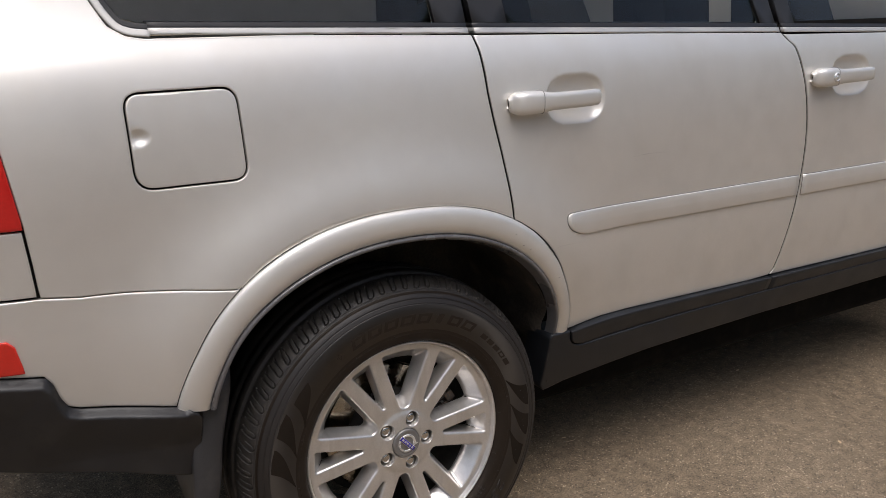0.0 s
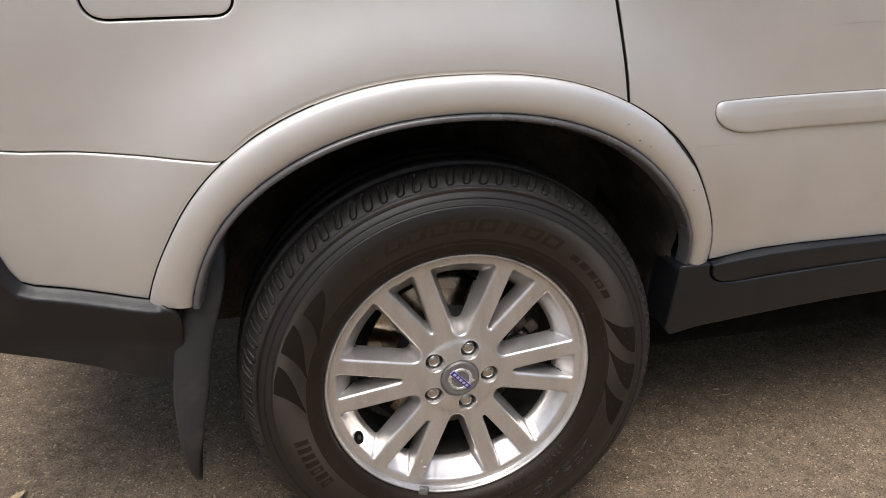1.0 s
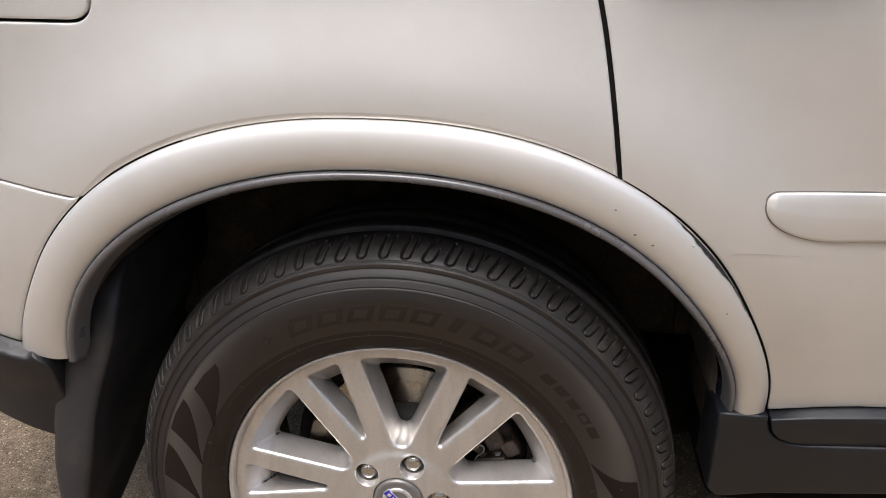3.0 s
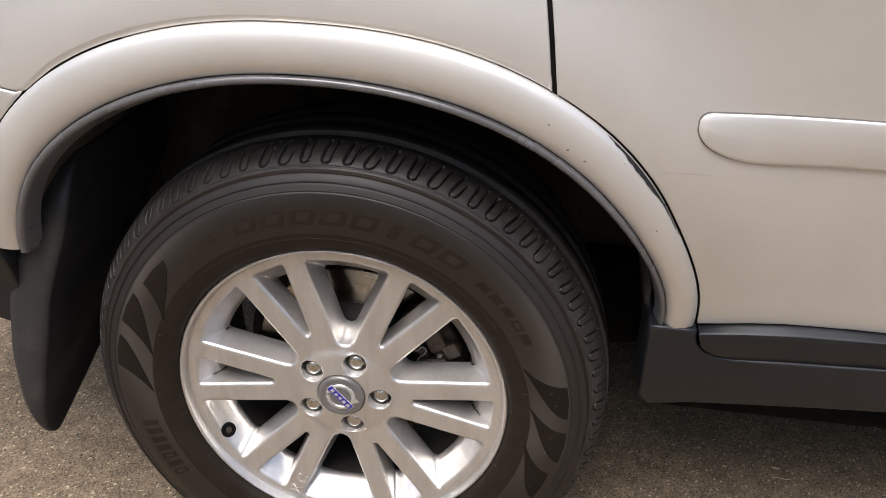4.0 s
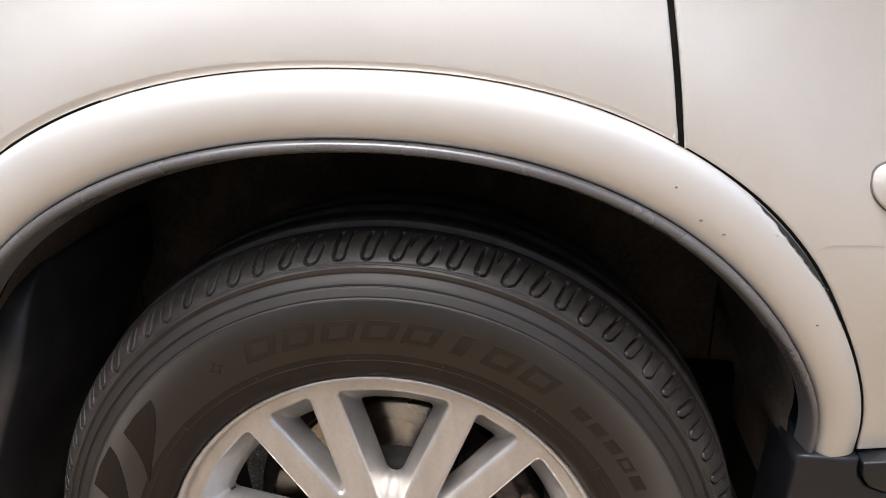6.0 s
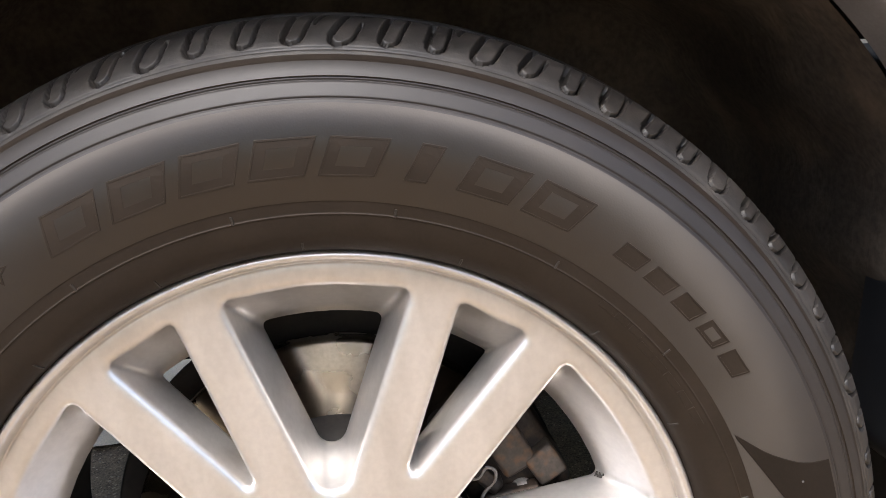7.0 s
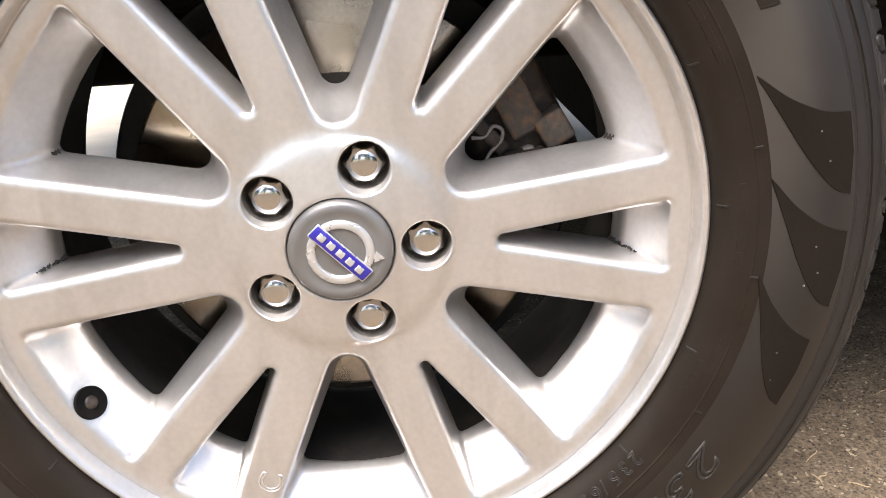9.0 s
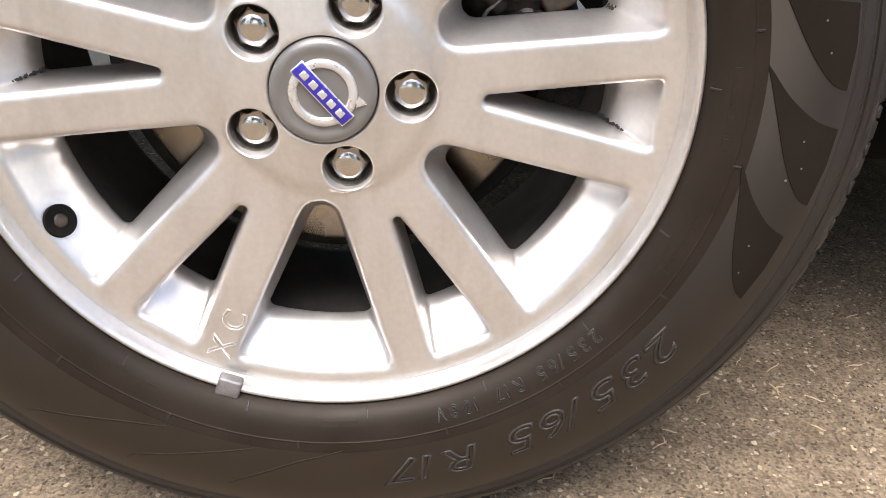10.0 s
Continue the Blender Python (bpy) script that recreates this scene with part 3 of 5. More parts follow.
door_strip(door_r, 0.4675, 1.180, "dark grey plastic strip with a pale ledge", True)
door_strip(door_f, 1.186, 2.20, "dark grey plastic strip", False)
sill = [(0.408, 0.5150), (0.4620, 0.5140), (0.4630, 0.503), (0.467, 0.490), (0.478, 0.4765), (0.497, 0.4670), (0.520, 0.4640)] + [(x, cladding_line(x)) for x in (0.62, 0.72, 0.83, 0.94, 1.13, 1.6, 2.25)]
sill += [(2.38, 0.40), (1.758, 0.425), (1.18, 0.412), (0.88, 0.401), (0.76, 0.395), (0.65, 0.385), (0.57, 0.376), (0.485, 0.366), (0.430, 0.352), (0.416, 0.37)]
panel("sill_cladding", sill, lambda x, z: ybody(x, z) - 0.013, SILLP, car, "dusty dark grey plastic sill", step=0.02, lip=0.09, soft=0.0035)


# arch trim: painted band with a dark rubber lip below
def arch_sweep(name, profile, th0, th1, mat, label="", cx=0.0, k=110):
    verts, faces = [], []
    for i in range(k + 1):
        th = th0 + (th1 - th0) * i / k
        xo, zo = arch(th)
        xi, zi = arch(th, a=0.398, b=0.3033, x0=-0.010, n=2.1)
        yb = ybody(xo, zo)
        for u, dy in profile:
            x, z = xo + (xi - xo) * u + cx, zo + (zi - zo) * u
            verts.append((x, yb + dy, z))
    n = len(profile)
    for i in range(k):
        for j in range(n - 1):
            faces.append((i * n + j, i * n + j + 1, (i + 1) * n + j + 1, (i + 1) * n + j))
    for ends in (range(n), range(k * n + n - 1, k * n - 1, -1)):
        faces.append(tuple(range(len(verts), len(verts) + n)))
        verts += [verts[i] for i in ends]
    return mesh_object(name, verts, faces, mat, car, label)


BAND = [(0.0, 0.020), (-0.006, 0.003), (-0.002, -0.0006), (0.012, -0.0024), (0.04, -0.0047), (0.10, -0.0073), (0.20, -0.0096), (0.31, -0.0104), (0.41, -0.0100), (0.49, -0.0084), (0.55, -0.0060),
        (0.60, -0.0030), (0.632, -0.0002), (0.645, 0.0025), (0.648, 0.012)]
LIPS = [(0.644, 0.012), (0.649, -0.0002), (0.656, -0.0032), (0.690, -0.0058), (0.735, -0.0050), (0.763, -0.0015), (0.785, 0.0060), (0.81, 0.0140), (0.835, 0.0260)]
th_r, th_f = theta_at_z(0.572, False), theta_at_z(0.520, True)
arch_sweep("arch_trim", BAND, th_f, th_r, PAINT, "champagne silver painted wheel arch band, chipped along its edge")
arch_sweep("arch_lip", LIPS, th_f, th_r, LIP, "dark grey rubber lip of the wheel arch")


# scraped paint along the front upper edge of the arch band
def scrape():
    verts, faces = [], []
    t0, t1, k = theta_at_z(0.792, True), theta_at_z(0.668, True), 70
    rnd = random.Random(4)
    for i in range(k + 1):
        th = t0 + (t1 - t0) * i / k
        xo, zo = arch(th)
        xi, zi = arch(th, a=0.398, b=0.3033, x0=-0.010, n=2.1)
        yb = ybody(xo, zo)
        w = (0.016 + 0.045 * math.sin(min(1, 1.25 * i / k) * math.pi) ** 2 + rnd.uniform(-0.012, 0.014)) * min(1, (k - i) / 8 + 0.15) * min(1, i / 2 + 0.2)
        w *= 0.85
        for u in (0.0, w * 0.5, w):
            y = yb + float(np.interp(u, [p[0] for p in BAND[2:-1]], [p[1] for p in BAND[2:-1]])) - 0.0007
            verts.append((xo + (xi - xo) * u, y, zo + (zi - zo) * u))
    for i in range(k):
        for j in range(2):
            faces.append((3 * i + j, 3 * i + j + 1, 3 * i + j + 4, 3 * i + j + 3))
    mesh_object("scrape", verts, faces, SCRAPE, car, "bare dark scrape where the paint has flaked off")


scrape()


# wheel well: liner, inner wall, underbody
def well(cx):
    """The liner round the wheel, and the inner wall above the axle."""
    pr = []
    for i in range(49):
        s, k = math.sin(radians(-12 + 210 * i / 48)), math.cos(radians(-12 + 210 * i / 48))
        drop = 0.445 * (1 if k < 0 else -0.965) if s < 0 else 0.010 - 0.418 * k
        pr.append((cx - drop, 0.50 + (0.345 if s > 0 else 0.60) * s))
    verts, faces = [], []
    ys = (-0.004, 0.03, 0.08, 0.16, 0.26, 0.38)
    for y in ys:
        for j, (x, z) in enumerate(pr):
            k = 1.0 + 0.015 * math.sin(j * 1.3) * (y > 0.05)
            zz = 0.5 + (z - 0.5) * k
            verts.append((cx + (x - cx) * k, max(y, 0.045 * smooth(0.60, 0.52, zz)), zz))
    m = len(pr)
    for a in range(len(ys) - 1):
        for j in range(m - 1):
            faces.append((a * m + j, a * m + j + 1, (a + 1) * m + j + 1, (a + 1) * m + j))
    # inner wall: columns from the liner down to the chassis rail
    top = range((len(ys) - 1) * m, len(ys) * m)
    low = []
    for j in top:
        x, y, z = verts[j]
        low.append(len(verts))
        verts.append((x, y, min(z, 0.33 if x - cx > 0.29 or x - cx < -0.30 else 0.47)))
    for a, b_ in zip(range(m - 1), range(1, m)):
        faces.append((top[a], top[b_], low[b_], low[a]))
    mesh_object("wheel_well", verts, faces, LINER, car, "black textured wheel well liner")


well(0.0)
part("underbody", rounded_box(3.9, WIDTH - 0.85, 0.16, 0.04, 2, (1.35, WIDTH / 2, 0.47)), BLACK, car, "dark underbody")
part("floor_pan", rounded_box(1.98, 1.50, 0.17, 0.03, 2, (1.43, 0.935, 0.325)), BLACK, car)
part("floor_pan", rounded_box(0.42, 1.30, 0.14, 0.03, 2, (-0.69, 0.935, 0.51)), BLACK, car)


# unseen box, added to keep light off the ground behind the tyre
part("light_block", rounded_box(0.16, 1.20, 0.20, 0.04, 3, (0.385, 0.95, 0.335)), BLACK, car, "unseen dark box under the floor that blocks light")


# inner shell behind the panels, the far side, roof and ends
def shell():
    bm = bmesh.new()
    xs = np.linspace(-0.93, 3.62, 60)
    zs = [0.40, 0.55, 0.75, 0.95, 1.10, 1.16, 1.21]
    grid = [[bm.verts.new((x, WIDTH - ybody(x, z), z)) for z in zs] for x in xs]
    for i in range(len(xs) - 1):
        for j in range(len(zs) - 1):
            bm.faces.new((grid[i][j], grid[i][j + 1], grid[i + 1][j + 1], grid[i + 1][j]))
    # bonnet
    hood = [[bm.verts.new((x, y, 1.21 - 0.10 * smooth(2.1, 3.6, x) - 0.12 * smooth(3.3, 3.66, x) - 0.05 * (2 * (y - WIDTH / 2) / WIDTH) ** 4)) for y in np.linspace(0.10, WIDTH - 0.10, 9)]
            for x in np.linspace(2.15, 3.62, 12)]
    # roof
    roof = [[bm.verts.new((x, y, 1.765 - 0.07 * (2 * (y - WIDTH / 2) / 1.3) ** 4 - 0.10 * ((x - 0.5) / 1.4) ** 4)) for y in np.linspace(0.27, WIDTH - 0.27, 9)]
            for x in np.linspace(-0.86, 1.65, 16)]
    back = [[bm.verts.new((-0.93 + 0.12 * smooth(1.0, 1.7, z), y, z)) for y in np.linspace(0.085 + max(0, z - 1.2) * 0.35, WIDTH - 0.085 - max(0, z - 1.2) * 0.35, 8)] for z in np.linspace(0.45, 1.68, 10)]
    front = [[bm.verts.new((3.62, y, z)) for y in np.linspace(0.16, WIDTH - 0.16, 8)] for z in (0.40, 0.7, 0.99)]
    for g in (hood, roof, back, front):
        for i in range(len(g) - 1):
            for j in range(len(g[0]) - 1):
                bm.faces.new((g[i][j], g[i][j + 1], g[i + 1][j + 1], g[i + 1][j]))
    part("body_shell", bm, PAINT, car, "champagne silver roof, bonnet and far side")


shell()


def shade_skin():
    """A black sheet close behind the seams, in place of the shade in them."""
    verts, faces = [], []
    xs, zs = np.linspace(-0.92, 2.6, 230), np.linspace(0.525, 1.225, 60)
    idx = {}
    for x in xs:
        for z in zs:
            if arch_gap(x, z) > -0.006 and arch_gap(x, z, 2.857) > -0.02:
                idx[(x, z)] = len(verts)
                verts.append((x, ydoor(x, z) + 0.0085, z))
    for a, b in zip(xs, xs[1:]):
        for c, d in zip(zs, zs[1:]):
            q = [(a, c), (b, c), (b, d), (a, d)]
            if all(k in idx for k in q):
                faces.append([idx[k] for k in q])
    mesh_object("shade_skin", verts, faces, BLACK, car, "black sheet that gives the panel gaps their shade")


shade_skin()


def seam_shade(points, parent):
    """A black strip set in a panel gap in place of its shade."""
    verts, faces = [], []
    for i, (x, z) in enumerate(points):
        a, b = points[max(0, i - 1)], points[min(len(points) - 1, i + 1)]
        d = Vector((b[0] - a[0], b[1] - a[1])).normalized()
        for s, dep in ((-0.0046, 0.0075), (-0.0030, 0.0032), (0.0, 0.0024), (0.0030, 0.0032), (0.0046, 0.0075)):
            px, pz = x + d.y * s, z - d.x * s
            verts.append((px, ydoor(px, pz) + dep, pz))
    for i in range(len(points) - 1):
        for j in range(4):
            faces.append((i * 5 + j, i * 5 + j + 1, (i + 1) * 5 + j + 1, (i + 1) * 5 + j))
    mesh_object("gap_shade", verts, faces, BLACK, parent, "black strip for the shade in a panel gap")


seam_shade(SEAM, door_r)
seam_shade(FSEAM, door_f)

# black strips for the shade in the gap beside the arch band
for t0_, t1_ in ((th_f, 66), (114, th_r)):
    seam_shade([arch(t0_ + (t1_ - t0_) * i / 40, 0.0022) for i in range(41)], car)


def chips():
    rnd = random.Random(8)
    for th, u, size, mat in ((41, 0.10, 0.0030, SILVER), (55, 0.32, 0.0022, SEAL), (50, 0.46, 0.0022, SEAL), (46.5, 0.44, 0.0022, SEAL), (27, 0.30, 0.0018, SEAL), (30, 0.015, 0.0030, SCRAPE)):
        xo, zo = arch(th)
        xi, zi = arch(th, a=0.398, b=0.3033, x0=-0.010, n=2.1)
        x, z = xo + (xi - xo) * u, zo + (zi - zo) * u
        y = ybody(xo, zo) - float(np.interp(u, [p[0] for p in BAND[3:-1]], [-p[1] for p in BAND[3:-1]])) - 0.0003
        k = 7
        ring = [(x + size * math.cos(math.tau * i / k) * rnd.uniform(0.5, 1.1), y, z + size * 0.5 * math.sin(math.tau * i / k) * rnd.uniform(0.5, 1.1)) for i in range(k)]
        back = [(px, y + 0.002, pz) for px, _, pz in ring]
        mesh_object("paint_chip", ring + back, [tuple(range(k))] + [(i, (i + 1) % k, k + (i + 1) % k, k + i) for i in range(k)], mat, car, "small chip in the paint", smooth=False)


chips()

# ---------------- wheel ----------------
TURN = 2.6     # how far the spokes are turned from upright, degrees
NUTS = 20.4


def polar(r, a):
    return r * math.sin(radians(a)), r * math.cos(radians(a))


def rounded(corners, per=7):
    """A loop with rounded corners from (x, z, radius)."""
    out = []
    n = len(corners)
    for i in range(n):
        p0, p1, p2 = (np.array(corners[(i + k) % n][:2]) for k in (-1, 0, 1))
        r = corners[i][2]
        if r <= 0:
            out.append(tuple(p1))
            continue
        u, v = p0 - p1, p2 - p1
        u, v = u / np.linalg.norm(u), v / np.linalg.norm(v)
        half = math.acos(max(-1, min(1, float(u @ v)))) / 2
        w = (u + v) / np.linalg.norm(u + v)
        c = p1 + w * r / math.sin(half)
        t = r / math.tan(half)
        s, e = p1 + u * t - c, p1 + v * t - c
        a0 = math.atan2(s[1], s[0])
        da = (math.atan2(e[1], e[0]) - a0 + math.pi) % (2 * math.pi) - math.pi
        out += [(c[0] + r * math.cos(a0 + da * k / per), c[1] + r * math.sin(a0 + da * k / per)) for k in range(per + 1)]
    return out


def opening(apex, slope, outer, tip, corner):
    """An opening between two spokes, about the upright: a rounded wedge that ends on an arc."""
    h = (outer - apex) * slope
    half = math.degrees(math.asin(min(1, h / outer)))
    pts = [(0, apex, tip)]
    side = 5
    for k in range(side + 1):
        x, z = polar(outer, -half + 2 * half * k / side)
        pts.append((x, z, corner if k in (0, side) else 0))
    loop = rounded(pts[:1] + pts[1:], 9)
    # even points along the straight sides
    return resample_to(loop, 150)


def resample_to(loop, count):
    q = np.array(loop + [loop[0]])
    d = np.concatenate([[0], np.cumsum(np.linalg.norm(np.diff(q, axis=0), axis=1))])
    s = np.linspace(0, d[-1], count, endpoint=False)
    return [(float(np.interp(v, d, q[:, 0])), float(np.interp(v, d, q[:, 1]))) for v in s]


def turned(loop, a):
    c, s = math.cos(radians(a)), math.sin(radians(a))
    return [(x * c + z * s, -x * s + z * c) for x, z in loop]


def yface(r):
    """Depth of the wheel's face at a radius."""
    y = -0.0040 - 0.0020 * (r - 0.10) / 0.11
    # a raised cone round the centre cap, with a sloping rim of its own
    return y - 0.0034 * smooth(0.0735, 0.0655, r) - 0.0050 * min(1.0, max(0.0, (0.0690 - r) / 0.034))


WIDE_FACE, WIDE_DEEP = opening(0.0545, 0.355, 0.2115, 0.0135, 0.004), opening(0.0775, 0.362, 0.1865, 0.0100, 0.005)
THIN_FACE, THIN_DEEP = opening(0.0880, 0.182, 0.2115, 0.0028, 0.003), opening(0.1000, 0.183, 0.1840, 0.0018, 0.003)


def softness(loop):
    """How far each point of an opening lies on its outer arc, away from the corners: there the edge is rolled over softly."""
    r = [math.hypot(*p) for p in loop]
    on = [v > 0.2105 for v in r]
    ends = [p for i, p in enumerate(loop) if on[i] and not (on[i - 1] and on[(i + 1) % len(loop)])]
    return [smooth(0.0, 0.017, min(math.dist(p, e) for e in ends)) if o else 0.0 for p, o in zip(loop, on)]


def wheel_face():
    holes, walls = [], []
    for k in range(6):
        for face, deep, a in ((WIDE_FACE, WIDE_DEEP, 60 * k), (THIN_FACE, THIN_DEEP, 60 * k + 30)):
            f, d = turned(face, a + TURN), turned(deep, a + TURN)
            soft = softness(f)
            nrm = outward(f)
            holes.append([(x + n[0] * (0.0060 - 0.0010 * k_), z + n[1] * (0.0060 - 0.0010 * k_)) for (x, z), n, k_ in zip(f, nrm, soft)])
            walls.append((f, d))
    nut_loops = []
    for k in range(5):
        cx, cz = polar(0.054, NUTS + 72 * k)
        lp = [(cx + 0.0162 * math.sin(t * math.tau / 40), cz + 0.0162 * math.cos(t * math.tau / 40)) for t in range(40)]
        nut_loops.append((lp, (cx, cz)))
    bore = [polar(0.0342, t * 7.5) for t in range(48)]
    rim = [polar(0.2182, t * 2) for t in range(180)]
    v, f, runs = fill(rim, holes + [shift(lp, 0.0022) for lp, _ in nut_loops] + [shift(bore, 0.0012)], 0.006, (), 0.0018)
    verts = [(x, yface(math.hypot(x, z)), z) for x, z in v]
    faces = [tuple(t) for t in f]

    def strip(prev, ring):
        cur = list(range(len(verts), len(verts) + len(ring)))
        verts.extend(ring)
        n = len(ring)
        faces.extend((prev[i], prev[(i + 1) % n], cur[(i + 1) % n], cur[i]) for i in range(n))
        return cur

    # openings: rounded edge, sloping walls
    for (fl, dl), run in zip(walls, runs[1:13]):
        prev = run
        nd = outward(fl)
        soft = softness(fl)
        edge = fl
        for off, dep, off2, dep2 in ((0.0043, 0.0003, 0.0032, 0.0004), (0.0027, 0.0011, 0.0016, 0.0013), (0.0013, 0.0024, 0.0001, 0.0028), (0.0004, 0.0042, -0.0012, 0.0047), (0.0, 0.0062, -0.0023, 0.0068)):
            ring = []
            for (x, z), n_, k in zip(fl, nd, soft):
                o, d = off + (off2 - off) * k, dep + (dep2 - dep) * k
                ring.append((x + n_[0] * o, yface(math.hypot(x, z)) + d, z + n_[1] * o))
            prev = strip(prev, ring)
            edge = ring
        for t in (0.35, 0.7, 1.0):
            prev = strip(prev, [(a[0] + (b[0] - a[0]) * t, a[1] + (0.030 - a[1]) * t, a[2] + (b[1] - a[2]) * t) for a, b in zip(edge, dl)])
        prev = strip(prev, [(b[0], 0.034, b[1]) for b in dl])
        nb = outward(dl)
        prev = strip(prev, [(b[0] + k[0] * 0.004, 0.040, b[1] + k[1] * 0.004) for b, k in zip(dl, nb)])
    # bolt pockets
    for (lp, c), run in zip(nut_loops, runs[13:18]):
        prev = run
        nd = outward(lp)
        for off, dep in ((0.0012, 0.0), (0.0004, 0.0004), (0.0, 0.0014)):
            prev = strip(prev, [(x + n_[0] * off, yface(math.hypot(x, z)) + dep, z + n_[1] * off) for (x, z), n_ in zip(lp, nd)])
        prev = strip(prev, [(c[0] + (x - c[0]) * 0.97, 0.022, c[1] + (z - c[1]) * 0.97) for x, z in lp])
        faces.append(tuple(prev))
    # centre bore
    prev = strip(runs[18], [(x, yface(0.034) + 0.0006, z) for x, z in bore])
    prev = strip(prev, [(x, 0.006, z) for x, z in bore])
    faces.append(tuple(prev))
    # outer flange
    prev = runs[0]
    for r, y in ((0.2195, -0.0062), (0.2240, -0.0064), (0.2252, -0.0060), (0.2259, -0.0050), (0.2266, -0.0062), (0.2275, -0.0100), (0.2285, -0.0142), (0.2297, -0.0166), (0.2311, -0.0175), (0.2326, -0.0171), (0.2338, -0.0156), (0.2346, -0.0125), (0.2343, -0.004), (0.226, 0.010)):
        prev = strip(prev, [(x / 0.2182 * r, y, z / 0.2182 * r) for x, z in rim])
    return verts, faces


def tyre_y(r):
    return float(np.interp(r, TR, TY))


SIDE = spline([(0.2335, -0.012), (0.2365, -0.0205), (0.243, -0.0265), (0.252, -0.0300), (0.264, -0.0325), (0.280, -0.0350), (0.295, -0.0355), (0.308, -0.0335), (0.320, -0.0295), (0.332, -0.0235), (0.340, -0.0180), (0.3445, -0.0130)], 8)
TR, TY = np.array([p[0] for p in SIDE]), np.array([p[1] for p in SIDE])


def flat_contact(verts, zc):
    """The tyre settles on the ground under the load."""
    out = []
    for x, y, z in verts:
        if z < -zc + 0.004:
            z = -zc + 0.001 + 0.15 * max(0, z + zc)
        out.append((x, y, z))
    return out


def groove(r):
    """Two fine grooves that run round the shoulder."""
    return 0.0009 * math.exp(-((r - 0.3210) / 0.0006) ** 2) + 0.0010 * math.exp(-((r - 0.3305) / 0.0006) ** 2)


def tyre_mesh(parent):
    fine = []
    for r in np.concatenate([np.arange(0.2335, 0.2560, 0.0022), np.arange(0.2562, 0.2600, 0.0003), np.arange(0.2610, 0.319, 0.0022), np.arange(0.319, 0.3450, 0.0005)]):
        y = tyre_y(r)
        y -= 0.0005 * math.exp(-((r - 0.2580) / 0.0005) ** 2)
        y += groove(r)
        y -= 0.0014 * smooth(0.3322, 0.3332, r) * smooth(0.3420, 0.3408, r)
        fine.append((float(r), y))
    v, f = lathe(fine, 260)
    # inner sidewall closes the back
    v2, f2 = lathe([(0.3600, 0.206), (0.345, 0.222), (0.31, 0.236), (0.27, 0.232), (0.235, 0.205)], 120)
    n = len(v)
    tyre = mesh_object("tyre", flat_contact(v + v2, ZC), f + [tuple(i + n for i in q) for q in f2], RUBBER, parent, "dusty black tyre with moulded sidewall marks")
    return tyre


def tread_mesh(parent):
    """The tread, with a row of U-shaped grooves along its shoulder and ribs across its crown."""
    prof = spline([(0.3445, -0.0130), (0.3485, -0.0100), (0.3535, -0.0055), (0.3585, 0.0010), (0.3630, 0.0090), (0.3660, 0.0180), (0.3676, 0.0270), (0.3682, 0.0360)], 9)
    q = np.array(prof)
    s = np.concatenate([[0], np.cumsum(np.linalg.norm(np.diff(q, axis=0), axis=1))])
    m = 56
    ss = np.linspace(0, s[-1], m)
    pr, py = np.interp(ss, s, q[:, 0]), np.interp(ss, s, q[:, 1])
    tr_, ty_ = np.gradient(pr, ss), np.gradient(py, ss)
    pitch, per = 82, 32
    verts, faces = [], []
    total = pitch * per
    w = math.tau / pitch * 0.356                 # metres between grooves
    for i in range(total):
        k, u = divmod(i, per)
        u = u / per * w
        a = i / total * 360
        for j in range(m):
            t = ss[j]
            lean = (t - 0.008) * (0.24 + 0.10 * math.sin(k * 1.7))
            du = u - 0.5 * w - lean
            du = (du + w / 2) % w - w / 2
            half = 0.0054 + 0.0013 * (k % 3 == 1)
            if t < 0.0135:
                d = abs(math.hypot(du, t - 0.0135) - half)
            else:
                d = abs(abs(du) - half)
            wide = 0.0008 if (t >= 0.0135 and du < 0) else 0.0
            depth = 0.0070 * (1 - smooth(0.0006 + wide, 0.0012 + wide, d)) * smooth(0.0490, 0.0460, t)
            depth += 0.0016 * math.exp(-((t - 0.0042) / 0.0007) ** 2)
            r, y = pr[j] - ty_[j] * depth, py[j] + tr_[j] * depth
            x, z = polar(r, a)
            verts.append((x, y, z))
    for i in range(total):
        t = (i + 1) % total
        for j in range(m - 1):
            faces.append((i * m + j, i * m + j + 1, t * m + j + 1, t * m + j))
    crown = [(0.3682, 0.0360), (0.3683, 0.0400), (0.3672, 0.0412), (0.3600, 0.0425), (0.3600, 0.0505), (0.3700, 0.0518), (0.3715, 0.0530), (0.3728, 0.078), (0.3640, 0.0795), (0.3640, 0.088), (0.3730, 0.0895),
             (0.3722, 0.116), (0.3630, 0.1175), (0.3630, 0.126), (0.3705, 0.1275), (0.3682, 0.165), (0.3600, 0.206)]
    v2, f2 = lathe(crown, 200)
    n = len(verts)
    return mesh_object("tread", flat_contact(verts + v2, ZC), faces + [tuple(i + n for i in q) for q in f2], TREAD, parent, "worn black tread with U-shaped shoulder grooves")


